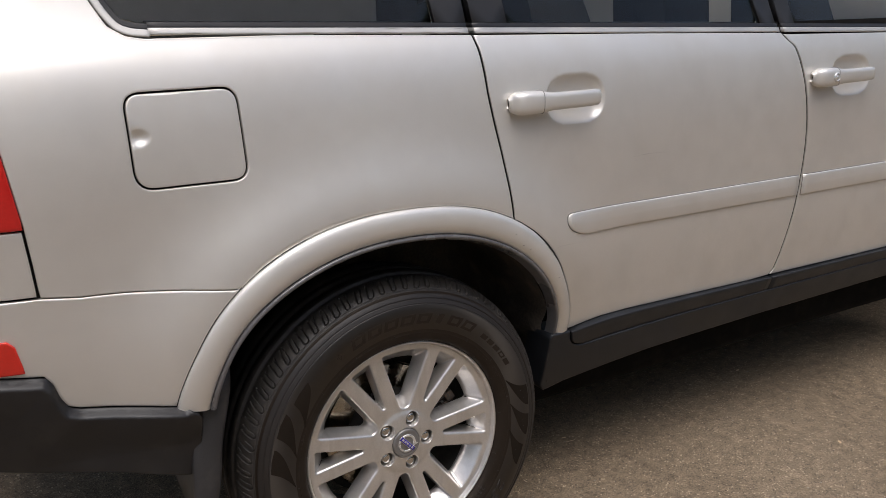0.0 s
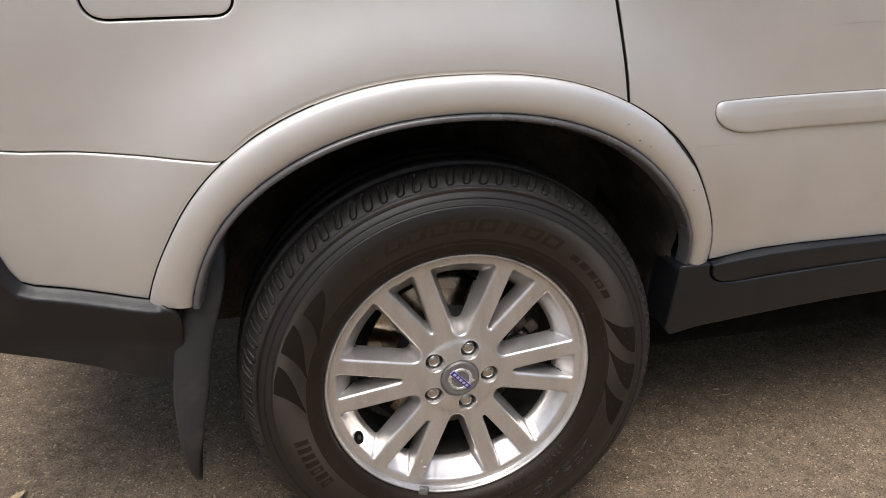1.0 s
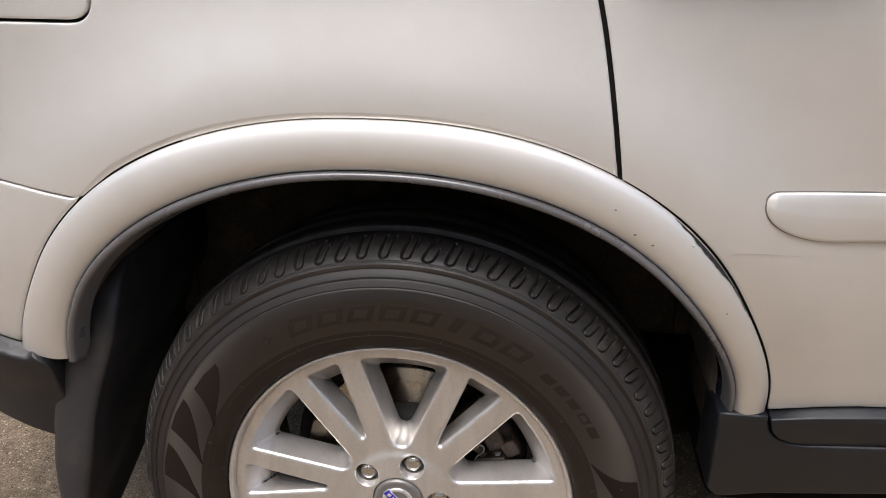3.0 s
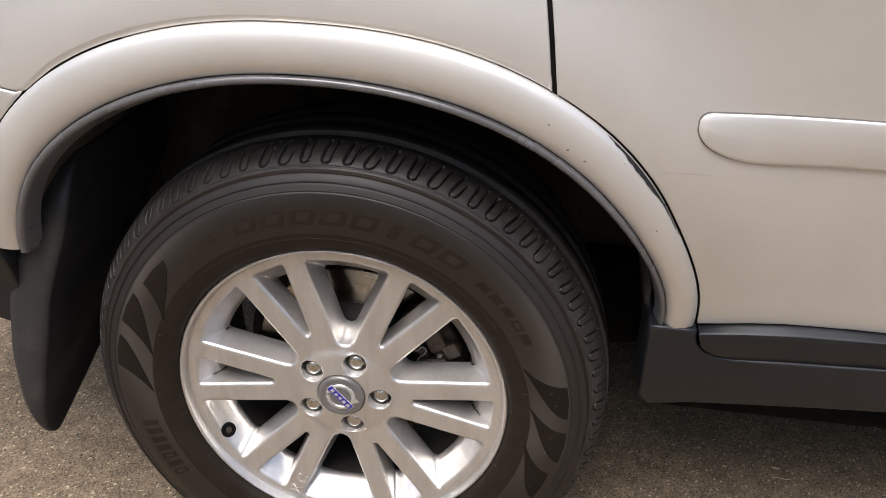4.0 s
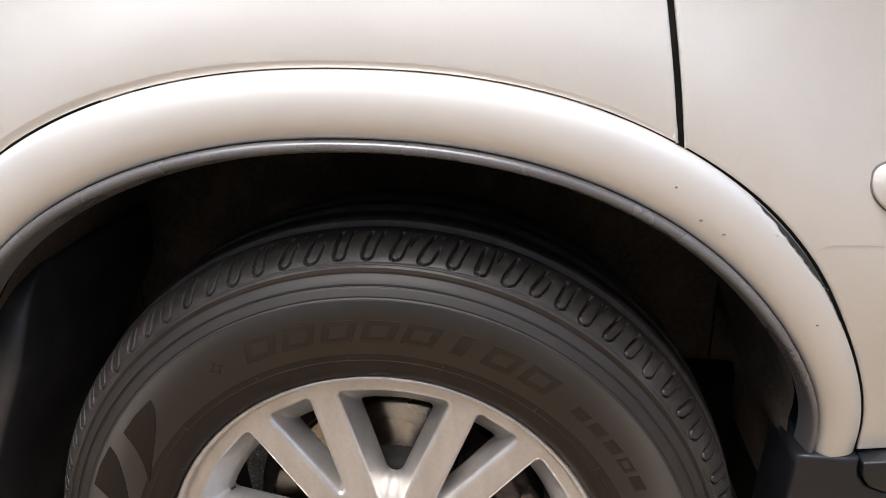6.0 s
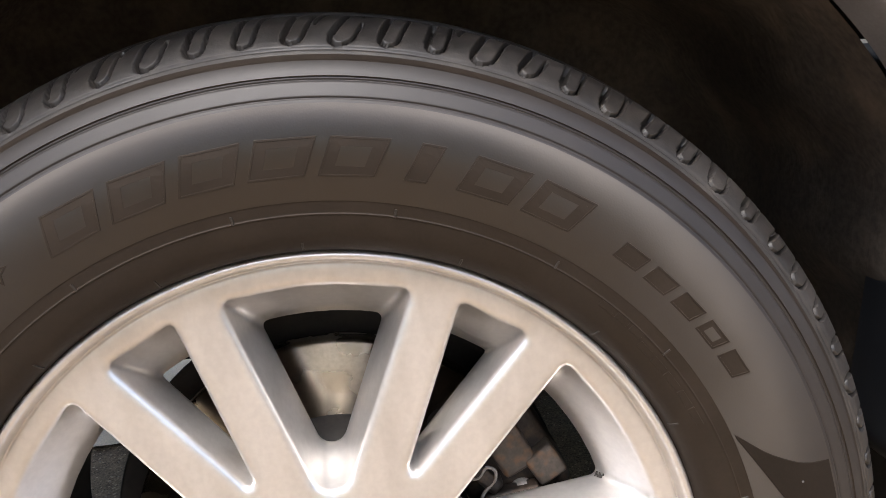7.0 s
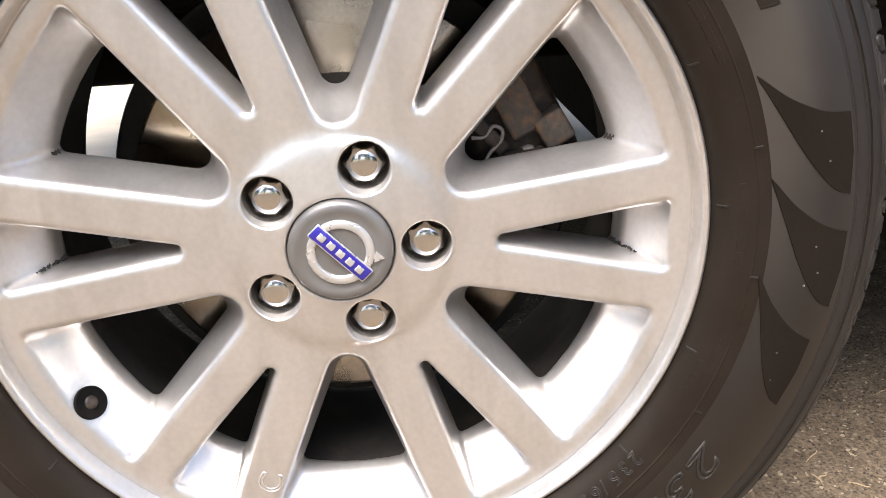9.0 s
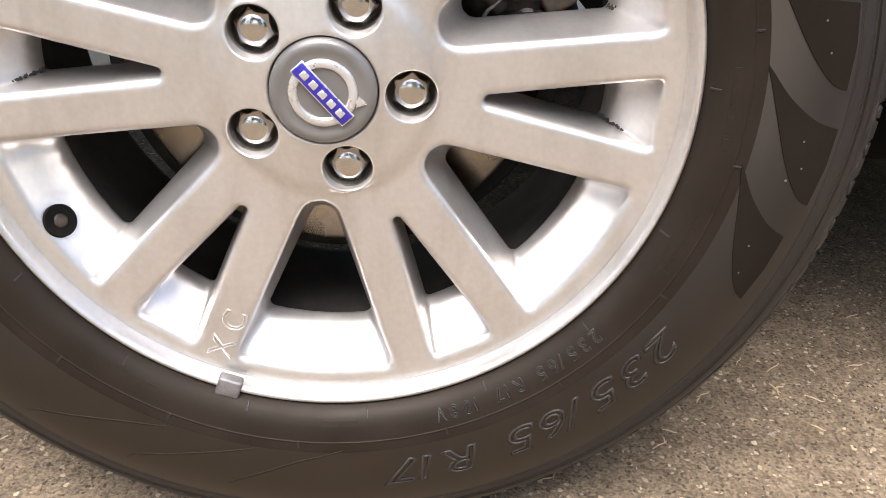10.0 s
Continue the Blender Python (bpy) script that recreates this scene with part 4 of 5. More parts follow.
def side_patch(name, loop, lift, mat, parent, label="", step=0.006, holes=()):
    """A raised patch on the sidewall over an outline of (degrees, radius)."""
    flat = lambda lp: [polar(r, a + TURN) for a, r in lp]
    lp = resample(flat(loop), 0.004)
    hs = [resample(flat(h), 0.003) for h in holes]
    v, f, runs = fill(lp, hs, step)
    verts = [(x, tyre_y(math.hypot(x, z)) - lift, z) for x, z in v]
    faces = [tuple(t) for t in f]
    for k, (l, run) in enumerate(zip([lp, *hs], runs)):
        nrm = outward(l) * (1 if k == 0 else -1)
        top, cur = [], []
        for i, (x, z), q in zip(run, l, nrm):
            top.append(len(verts))
            verts.append(verts[i])
            x, z = x + q[0] * 0.0005, z + q[1] * 0.0005
            cur.append(len(verts))
            verts.append((x, tyre_y(math.hypot(x, z)) + 0.0006, z))
        for i in range(len(l)):
            j = (i + 1) % len(l)
            faces.append((top[i], top[j], cur[j], cur[i]))
    return mesh_object(name, flat_contact(verts, ZC), faces, mat, parent, label, smooth=False)


def build_wheel():
    hub = new("wheel")
    hub.parent = car
    hub.location = (0, 0, ZC)
    v, f = wheel_face()
    rim = mesh_object("rim", v, f, ALLOY, hub, "silver alloy rim with twelve flat spokes, light brake dust")
    bm = bmesh.new()
    bm.from_mesh(rim.data)
    bmesh.ops.recalc_face_normals(bm, faces=bm.faces)
    bm.to_mesh(rim.data)
    bm.free()
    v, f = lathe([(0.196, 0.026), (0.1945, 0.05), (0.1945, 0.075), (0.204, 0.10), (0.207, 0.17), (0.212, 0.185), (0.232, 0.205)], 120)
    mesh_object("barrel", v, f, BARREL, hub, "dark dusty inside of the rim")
    # bolts
    bm = bmesh.new()
    hexes = [[bm.verts.new((r * math.sin(radians(60 * k + 12)), y, r * math.cos(radians(60 * k + 12)))) for k in range(6)] for r, y in ((0.0136, 0.0215), (0.0136, 0.0050), (0.0130, 0.0036))]
    rounds = [[bm.verts.new((r * math.sin(t * math.tau / 24), y, r * math.cos(t * math.tau / 24))) for t in range(24)] for r, y in ((0.0104, 0.0004), (0.0099, -0.0004), (0.0085, -0.0014), (0.0062, -0.0022), (0.0030, -0.0027))]
    for a, b in zip(hexes, hexes[1:]):
        for k in range(6):
            bm.faces.new((a[k], a[(k + 1) % 6], b[(k + 1) % 6], b[k]))
    for k in range(24):
        c = round((k * 15 - 12) / 60) % 6
        c2 = round(((k + 1) * 15 - 12) / 60) % 6
        if c == c2:
            bm.faces.new((hexes[2][c], rounds[0][(k + 1) % 24], rounds[0][k]))
        else:
            bm.faces.new((hexes[2][c], hexes[2][c2], rounds[0][(k + 1) % 24], rounds[0][k]))
        for a, b in zip(rounds, rounds[1:]):
            bm.faces.new((a[k], a[(k + 1) % 24], b[(k + 1) % 24], b[k])).smooth = True
    bm.faces.new(rounds[-1]).smooth = True
    first = part("wheel_bolt", bm, CHROME, hub, "shiny hexagonal steel wheel bolt", smooth=False)
    # cup toned down for both dirt and the shade of the recess
    v, f = lathe([(0.0161, 0.0012), (0.0158, 0.0060), (0.0152, 0.0190), (0.0125, 0.0212), (0.0, 0.0212)], 40)
    cup = mesh_object("bolt_pocket", v, f, POCKET, hub, "dirty recess round a wheel bolt, darkened for its shade")
    for k in range(5):
        b = first if k == 0 else first.copy()
        if k:
            scene.collection.objects.link(b)
        x, z = polar(0.054, NUTS + 72 * k)
        b.location = (x, 0, z)
        b.rotation_euler = (0, radians(NUTS + 72 * k + (0, 17, 31, 8, 24)[k]), 0)
        c = cup if k == 0 else cup.copy()
        if k:
            scene.collection.objects.link(c)
        c.location = (x, 0, z)
    # centre cap with its ring, arrow and bar
    v, f = lathe([(0.0333, 0.0), (0.0332, -0.0110), (0.0326, -0.0134), (0.0308, -0.0150), (0.0275, -0.0155), (0.0258, -0.0150), (0.0225, -0.0145), (0.001, -0.0145)], 96)
    mesh_object("centre_cap", v, f, CAPGREY, hub, "grey round centre cap with a worn badge")
    v, f = lathe([(0.0213, -0.0138), (0.0211, -0.0157), (0.0203, -0.0165), (0.0168, -0.0165), (0.0158, -0.0159), (0.0155, -0.0138)], 96)
    mesh_object("badge_ring", v, f, SILVER, hub, "worn bright ring")
    ang = 137.0
    bar = part("badge_bar", rounded_box(0.0445, 0.0030, 0.0088, 0.0005, 2), BLUE, hub, "blue enamel bar with a silver edge")
    bar.location, bar.rotation_euler = (0, -0.0165, 0), (0, radians(ang - 90), 0)
    edge = part("badge_edge", rounded_box(0.0460, 0.0020, 0.0104, 0.0005, 2), SILVER, hub)
    edge.location, edge.rotation_euler = (0, -0.0164, 0), (0, radians(ang - 90), 0)
    for k in range(5):
        mark = part("badge_mark", rounded_box(0.0052, 0.0012, 0.0046, 0.0005, 2), SILVER, hub, "plain silver mark")
        d = (k - 2) * 0.0078
        mark.location = (d * math.sin(radians(ang)), -0.0180, d * math.cos(radians(ang)))
        mark.rotation_euler = (0, radians(ang - 90), 0)
    bm = bmesh.new()
    arrow = [(0.0185, -0.0012), (0.0215, -0.0012), (0.0215, -0.0036), (0.0275, 0.0), (0.0215, 0.0036), (0.0215, 0.0012), (0.0185, 0.0012)]
    lo = [bm.verts.new((x, -0.0141, z)) for x, z in arrow]
    hi = [bm.verts.new((x, -0.0163, z)) for x, z in arrow]
    bm.faces.new(hi)
    for i in range(7):
        bm.faces.new((lo[i], lo[(i + 1) % 7], hi[(i + 1) % 7], hi[i]))
    ar = part("badge_arrow", bm, SILVER, hub, smooth=False)
    ar.rotation_euler = (0, radians(12), 0)
    # valve
    # a flat black disc gives the valve's recess its shade
    v, f = lathe([(0.0114, 0.002), (0.0112, -0.0006), (0.0106, -0.0008), (0.0100, -0.0004), (0.0096, -0.0003), (0.0, -0.0003)], 32)
    vx, vz = polar(0.2042, 240.4)
    rx, rz = polar(1.0, 240.4)
    turn_ = Vector((0, -1, 0)).rotation_difference(Vector((-0.82 * rx, -0.57, -0.82 * rz)))
    val = mesh_object("valve_shade", v, f, BLACK, hub, "black disc for the shaded recess of the tyre valve")
    v, f = lathe([(0.0050, 0.010), (0.0052, 0.001), (0.0046, -0.0010), (0.0034, -0.0018), (0.0, -0.0020)], 24)
    cap_ = mesh_object("valve_cap", v, f, IRON, hub, "small dark valve cap")
    for o in (val, cap_):
        o.location = (vx, 0.0034, vz)
        o.rotation_mode = "QUATERNION"
        o.rotation_quaternion = turn_
    # clip-on balance weight
    w = part("balance_weight", rounded_box(0.0175, 0.010, 0.0150, 0.0022, 3), LEAD, hub, "grey lead balance weight clipped on the rim")
    wx, wz = polar(0.2300, 197.6)
    w.location, w.rotation_euler = (wx, -0.0165, wz), (0, radians(197.6 + 180), 0)
    tyre_mesh(hub)
    tread_mesh(hub)
    return hub


wheel = build_wheel()


# sidewall marks
def marks():
    leaf = spline([(66.3, 0.267), (70.0, 0.2795), (72.3, 0.292), (73.6, 0.303), (74.5, 0.3172)], 4) + [(79, 0.3172)]
    leaf += spline([(83.9, 0.3150), (83.0, 0.305), (80.6, 0.294), (77.0, 0.2838), (72.0, 0.2745), (67.2, 0.2676)], 4)
    v, f = lathe([(r, tyre_y(r) - 0.00028) for r in np.arange(0.3186, 0.2640, -0.00265)[::-1]], 200)
    mesh_object("sidewall_band", flat_contact(v, ZC), f, KNURL, wheel, "finely ribbed grey band round the sidewall")
    v, f = lathe([(r, tyre_y(r) - 0.0016 - 0.0002 * math.sin(math.pi * (r - 0.3330) / 0.0082)) for r in np.arange(0.3330, 0.3413, 0.0008)], 200)
    mesh_object("shoulder_ring", flat_contact(v, ZC), f, RING, wheel, "finely ribbed grey ring below the tread")
    v, f = lathe([(r, tyre_y(r) - 0.00028 + groove(r)) for r in np.arange(0.3186, 0.3326, 0.0004)], 200)
    mesh_object("grooved_ring", flat_contact(v, ZC), f, RING, wheel, "dull grey ring with two fine grooves")
    small = [(a + 27.7, 0.2627 + (r - 0.267) * 0.90) for a, r in leaf]
    for back in (0, 198):
        for shape in (leaf, [(a + 13.9, r - 0.0015) for a, r in leaf], small):
            side_patch("leaf_mark", [(a + back, r) for a, r in shape], 0.0009, MATT, wheel, "smooth dark leaf-shaped mark")

    def block(a0, a1, r0, r1, lean, hole=True, name="raised_mark"):
        loop = [(a0, r0), (a1, r0), (a1 + lean, r1), (a0 + lean, r1)]
        hs = []
        if hole:
            da, dr = (a1 - a0) * 0.24, (r1 - r0) * 0.25
            hs = [[(a0 + da + lean * 0.27, r0 + dr), (a1 - da + lean * 0.27, r0 + dr), (a1 - da + lean * 0.73, r1 - dr), (a0 + da + lean * 0.73, r1 - dr)]]
        mark = side_patch(name, loop, 0.00038, RUBBER, wheel, "raised moulded mark on the sidewall", holes=hs)
        # a fine raised line follows its outline
        da, dr = 0.0010 / r0 * 57.3, 0.0010
        ring = [(a0 + da + lean * 0.05, r0 + dr), (a1 - da + lean * 0.05, r0 + dr), (a1 - da + lean * 0.95, r1 - dr), (a0 + da + lean * 0.95, r1 - dr)]
        side_patch("mark_outline", loop, 0.00062, RUBBER, wheel, holes=[ring], step=0.02)

    for k in range(8):
        a = -29.3 + k * 7.75 + (1.8 if k == 5 else 0.0)
        wd = 6.3 if k != 5 else 2.6
        block(a, a + wd, 0.2795, 0.3012, 1.5, k not in (5,))
    star = [(1.75 if k % 2 == 0 else 0.75, k * 45) for k in range(8)]
    ring_ = [(-35.2 + d * math.cos(radians(e)), 0.2900 + d * 0.0042 * math.sin(radians(e))) for d, e in star]
    core = [(-35.2 + 0.72 * d * math.cos(radians(e)), 0.2900 + 0.72 * d * 0.0042 * math.sin(radians(e))) for d, e in star]
    side_patch("mark_outline", ring_, 0.00062, RUBBER, wheel, holes=[core], step=0.02)
    for k in range(5):
        a = 37.2 + k * 4.6
        block(a, a + 3.5, 0.2815, 0.2925, 0.6, k in (3,))
    for k in range(7):
        a = 233.5 + k * 3.1
        block(a, a + 1.9, 0.2755, 0.2990, 0.3, k in (0, 2), "raised_mark")


marks()


def moulding_nubs():
    """Short vent lines along the bead, dots on the leaf marks and bars of fine print."""
    rnd = random.Random(3)
    for k in range(34):
        a = 10.6 * k + rnd.uniform(-2, 2)
        r0 = (0.2362, 0.2575)[k % 2]
        side_patch("vent_line", [(a, r0), (a + 0.22, r0), (a + 0.22, r0 + 0.0050), (a, r0 + 0.0050)], 0.0008, PRINT, wheel, step=0.01)
    for a, r in ((75.5, 0.2965), (79.3, 0.3005), (89.8, 0.2945), (93.2, 0.2985), (95.0, 0.2915), (104.5, 0.288), (108.4, 0.292)):
        side_patch("vent_dot", [(a + 0.12 * math.cos(t), r + 0.0006 * math.sin(t)) for t in np.linspace(0, math.tau, 9)[:-1]], 0.0012, LIP, wheel, step=0.01)
    for a0, a1, r in ((80.5, 86.5, 0.2490), (87.6, 92.0, 0.2490), (103.0, 106.5, 0.2515), (107.5, 113.5, 0.2515), (109.0, 112.5, 0.2460), (40.0, 47.0, 0.2555), (48.0, 62.0, 0.2520), (172, 178, 0.2440), (206, 216, 0.2455)):
        a = a0
        while a < a1:
            wd = rnd.uniform(1.6, 2.9)
            loop = [(a + wd * k / 5, r - 0.0019) for k in range(6)] + [(a + wd * k / 5, r + 0.0019) for k in range(5, -1, -1)]
            side_patch("fine_print", loop, 0.00030, RUBBER, wheel, step=0.01)
            a += wd + 0.55
    # raised edges of the marks along the foot of the sidewall
    for line in ([(219.3, 0.3102), (217.7, 0.3015), (209.7, 0.2805), (202.3, 0.268)], [(205.2, 0.3064), (203.7, 0.2978), (196.3, 0.2811), (188.6, 0.2671)], [(191.2, 0.3027), (189.0, 0.294), (182.4, 0.276), (174.8, 0.2643)]):
        c = spline(line, 7)
        n = len(c)
        w = [0.0007 * math.sin(math.pi * (i + 0.5) / n) + 0.0002 for i in range(n)]
        side_patch("mark_edge", [(a, r - k) for (a, r), k in zip(c, w)] + [(a, r + k) for (a, r), k in zip(c[::-1], w[::-1])], 0.0006, RUBBER, wheel, step=0.01)


moulding_nubs()


def arc_text(text, r, a0, size, step, wide=1.0):
    """Moulded characters along the sidewall, tops outwards, running clockwise."""
    a = a0
    for ch in text:
        if ch == " ":
            a += step * 0.8
            continue
        cu = bpy.data.curves.new("character", "FONT")
        cu.body, cu.size, cu.align_x, cu.fill_mode = ch, size, "CENTER", "NONE"
        cu.bevel_depth, cu.bevel_resolution = (0.0010 if size > 0.02 else 0.0005), 1
        cu.resolution_u = 5
        cu.shear = 0.22 if size > 0.02 else 0.0
        tmp = new("character", cu)
        me = bpy.data.meshes.new_from_object(tmp.evaluated_get(bpy.context.evaluated_depsgraph_get()))
        bpy.data.objects.remove(tmp)
        c, s = math.cos(radians(a)), math.sin(radians(a))
        for v in me.vertices:
            px, pz = v.co.x * wide, r + v.co.y
            d = v.co.z
            rr = math.hypot(px, pz)
            v.co = Vector((px * c + pz * s, tyre_y(rr) - 0.0003 - d, -px * s + pz * c))
        me.materials.clear()
        me.materials.append(PRINT)
        ob = new("moulded_character", me)
        ob.parent = wheel
        a += step * (0.62 if ch in "/1" else 1.0)


bpy.context.view_layer.update()
arc_text("235/65 R17", 0.2755, 122.5 + TURN, 0.029, 5.3, wide=1.6)
arc_text("235/65 R17 108V", 0.2425, 128.5 + TURN, 0.0135, 2.35)


def spoke_letters():
    for ch, r, a in (("C", 0.1835, 197.9 + 2.6), ("X", 0.2075, 198.3 + 2.6)):
        cu = bpy.data.curves.new("character", "FONT")
        cu.body, cu.size, cu.extrude, cu.align_x, cu.align_y, cu.fill_mode = ch, 0.0235, 0.0, "CENTER", "CENTER", "NONE"
        cu.bevel_depth, cu.bevel_resolution = 0.0007, 2
        tmp = new("character", cu)
        me = bpy.data.meshes.new_from_object(tmp.evaluated_get(bpy.context.evaluated_depsgraph_get()))
        bpy.data.objects.remove(tmp)
        me.materials.clear()
        me.materials.append(ALLOY)
        ob = new("cast_letter", me)
        ob.parent = wheel
        x, z = polar(r, a)
        # letters stand along the spoke, read from the rim inwards
        ob.matrix_local = Matrix.Translation((x, yface(r) + 0.0001, z)) @ Matrix.Rotation(radians(a), 4, "Y") @ Matrix.Rotation(radians(90), 4, "X") @ Matrix.Rotation(radians(-90), 4, "Z")


spoke_letters()

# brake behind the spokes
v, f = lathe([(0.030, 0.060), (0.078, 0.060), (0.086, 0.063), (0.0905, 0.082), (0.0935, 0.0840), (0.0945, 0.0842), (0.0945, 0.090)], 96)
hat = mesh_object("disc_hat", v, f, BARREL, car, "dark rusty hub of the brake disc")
hat.location = (0, 0, ZC)
v, f = lathe([(0.0945, 0.0848), (0.147, 0.0845), (0.1495, 0.086), (0.1495, 0.104), (0.10, 0.105)], 120)
disc = mesh_object("brake_disc", v, f, STEEL, car, "bare steel brake disc with light rust")
disc.location = (0, 0, ZC)
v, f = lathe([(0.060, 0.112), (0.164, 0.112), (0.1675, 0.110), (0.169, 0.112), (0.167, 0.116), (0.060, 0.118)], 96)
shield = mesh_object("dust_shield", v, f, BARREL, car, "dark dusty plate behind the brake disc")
shield.location = (0, 0, ZC)
v, f = lathe([(0.0, 0.10), (0.055, 0.10), (0.058, 0.30), (0.0, 0.45)], 32)
axle = mesh_object("axle_stub", v, f, BLACK, car, "dark axle behind the wheel")
axle.location = (0, 0, ZC)
caliper = new("brake_caliper")
caliper.parent = car
caliper.location = (0, 0, ZC)
tagged(caliper, "dirty grey cast brake caliper")


def caliper_piece(name, size, r, a, y, turn, mat, bevel=0.005, label=""):
    ob = part(name, rounded_box(*size, bevel, 3), mat, caliper, label)
    x, z = polar(r, a)
    ob.location, ob.rotation_euler = (x, y, z), (0, radians(turn), 0)
    return ob


# size: across the radius, depth, along the rim
caliper_piece("caliper_body", (0.072, 0.060, 0.092), 0.131, 64, 0.086, 64 - 90, IRON, 0.010, "dark rusty caliper body")
caliper_piece("caliper_bridge", (0.026, 0.030, 0.042), 0.140, 60, 0.060, 58 - 90 + 6, CASTMID, 0.004, "grey cast bridge")
caliper_piece("caliper_foot", (0.022, 0.024, 0.024), 0.156, 70, 0.056, 60 - 90, CASTMID, 0.003, "grey cast foot")
caliper_piece("bracket_arm", (0.012, 0.018, 0.060), 0.112, 56, 0.050, 56 - 90 - 8, IRON, 0.004)
caliper_piece("bracket_arm", (0.040, 0.014, 0.010), 0.126, 74, 0.048, 74 - 90 + 10, IRON, 0.003)
for r_, a_ in ((0.126, 52), (0.134, 76)):
    v, f = lathe([(0.0, -0.010), (0.0050, -0.010), (0.0062, -0.008), (0.0064, 0.0), (0.0090, 0.001), (0.0092, 0.014)], 20)
    pin = mesh_object("guide_pin", v, f, CASTING, caliper, "grey guide pin")
    x, z = polar(r_, a_)
    pin.location = (x, 0.046, z)


def spring_clip():
    pts = spline([polar(0.104, 60), polar(0.112, 62), polar(0.120, 60.5), polar(0.124, 63), polar(0.120, 66), polar(0.110, 68), polar(0.104, 71)], 6)
    verts, faces = [], []
    k = 8
    for i, (x, z) in enumerate(pts):
        p, q = pts[max(0, i - 1)], pts[min(len(pts) - 1, i + 1)]
        d = Vector((q[0] - p[0], q[1] - p[1])).normalized()
        for t in range(k):
            e = math.tau * t / k
            verts.append((x - d.y * 0.0013 * math.cos(e), 0.042 + 0.0013 * math.sin(e), z + d.x * 0.0013 * math.cos(e)))
    for i in range(len(pts) - 1):
        for t in range(k):
            faces.append((i * k + t, i * k + (t + 1) % k, (i + 1) * k + (t + 1) % k, (i + 1) * k + t))
    mesh_object("spring_clip", verts, faces, CASTING, caliper, "bent wire spring")


spring_clip()


# grime caught in the outer corners of some openings
def grime(loop_face, loop_deep, a, side, seed):
    rnd = random.Random(seed)
    f, d = turned(loop_face, a + TURN), turned(loop_deep, a + TURN)
    # the outer corner on one side: farthest from the hub and farthest to that side
    u = np.array(polar(1.0, a + TURN))
    w = np.array((u[1], -u[0])) * side
    kf = max(range(len(f)), key=lambda i: np.dot(f[i], u) + np.dot(f[i], w) * 2)
    kd = max(range(len(d)), key=lambda i: np.dot(d[i], u) + np.dot(d[i], w) * 2)
    p0 = Vector((f[kf][0], yface(math.hypot(*f[kf])) + 0.004, f[kf][1]))
    p1 = Vector((d[kd][0], 0.030, d[kd][1]))
    inn = Vector((-u[0] - w[0], 0, -u[1] - w[1])).normalized()
    verts, faces = [], []
    for _ in range(70 if a % 60 else 22):
        t = rnd.uniform(0.45, 1.0) if a % 60 else rnd.uniform(0.85, 1.0)
        c = p0.lerp(p1, t) + inn * 0.0008 + Vector((rnd.gauss(0, 1), 0, rnd.gauss(0, 1))) * (0.0002 + 0.0012 * max(0.0, t - 0.5))
        s = rnd.uniform(0.0004, 0.0013) * (0.4 + t * 0.7)
        n = len(verts)
        k = rnd.randint(4, 6)
        for q in range(k):
            e = math.tau * q / k
            verts.append(c + Vector((math.cos(e) * s * rnd.uniform(0.6, 1.4), rnd.uniform(-0.4, 0.4) * s, math.sin(e) * s * rnd.uniform(0.6, 1.4))))
        verts.append(c + Vector((0, -0.5, 0)) * s + inn * s * 0.5)
        faces += [(n + q, n + (q + 1) % k, n + k) for q in range(k)]
    mesh_object("grime", verts, faces, BARREL, wheel, "black grime caught in a corner of the rim")


for loops, a_, side_ in (((THIN_FACE, THIN_DEEP), 90, 1), ((WIDE_FACE, WIDE_DEEP), 60, 1), ((THIN_FACE, THIN_DEEP), 270, -1), ((WIDE_FACE, WIDE_DEEP), 300, -1)):
    grime(*loops, a_, side_, int(a_))

# ---------------- car: handles, windows, flap, cabin ----------------
def handle(x0, parent, lock):
    """A pull handle: a thick foot and a thinner grip that bridges the bowl in the door."""
    def at(x, off):
        return ybody(x, 1.08) + off
    rows = [(0.000, -0.004, 0.004, 0.007), (0.004, -0.010, 0.012, 0.0125), (0.014, -0.014, 0.017, 0.0160), (0.035, -0.016, 0.019, 0.0172), (0.072, -0.017, 0.019, 0.0172), (0.082, -0.022, 0.015, 0.0160),
            (0.095, -0.026, 0.0115, 0.0150), (0.150, -0.028, 0.0105, 0.0147), (0.205, -0.026, 0.0110, 0.0145), (0.226, -0.021, 0.0130, 0.0138), (0.236, -0.014, 0.0110, 0.0115), (0.240, -0.010, 0.0050, 0.0060)]
    sec = [(x0 + d, at(x0 + d, off), 1.0785 + 0.010 * d, hy, hz * (1.25 + 0.22 * (1 - smooth(0.060, 0.100, d)))) for d, off, hy, hz in rows]
    v, f = loft(sec, 3.2, 24)
    h = mesh_object("door_handle", v, f, PAINT, parent, "champagne silver pull handle")
    joint = [(x, y, z, hy + 0.0005, hz + 0.0005) for x, y, z, hy, hz in sec[4:5]]
    joint = [(joint[0][0] + k, *joint[0][1:]) for k in (0.0, 0.0012)]
    v, f = loft(joint, 3.2, 24)
    mesh_object("handle_joint", v, f, SEAL, h, "thin dark joint in the handle")
    if lock:
        vv, ff = lathe([(0.0125, 0.004), (0.0125, -0.001), (0.0105, -0.003), (0.0085, -0.003), (0.0080, -0.0006), (0.0070, -0.0006), (0.0065, -0.0022), (0.0, -0.0020)], 28)
        k = mesh_object("key_lock", vv, ff, SILVER, parent, "round metal key lock")
        k.location = (x0 + 0.062, at(x0 + 0.062, -0.0355), 1.079)
    return h


handle(0.249, door_r, False)
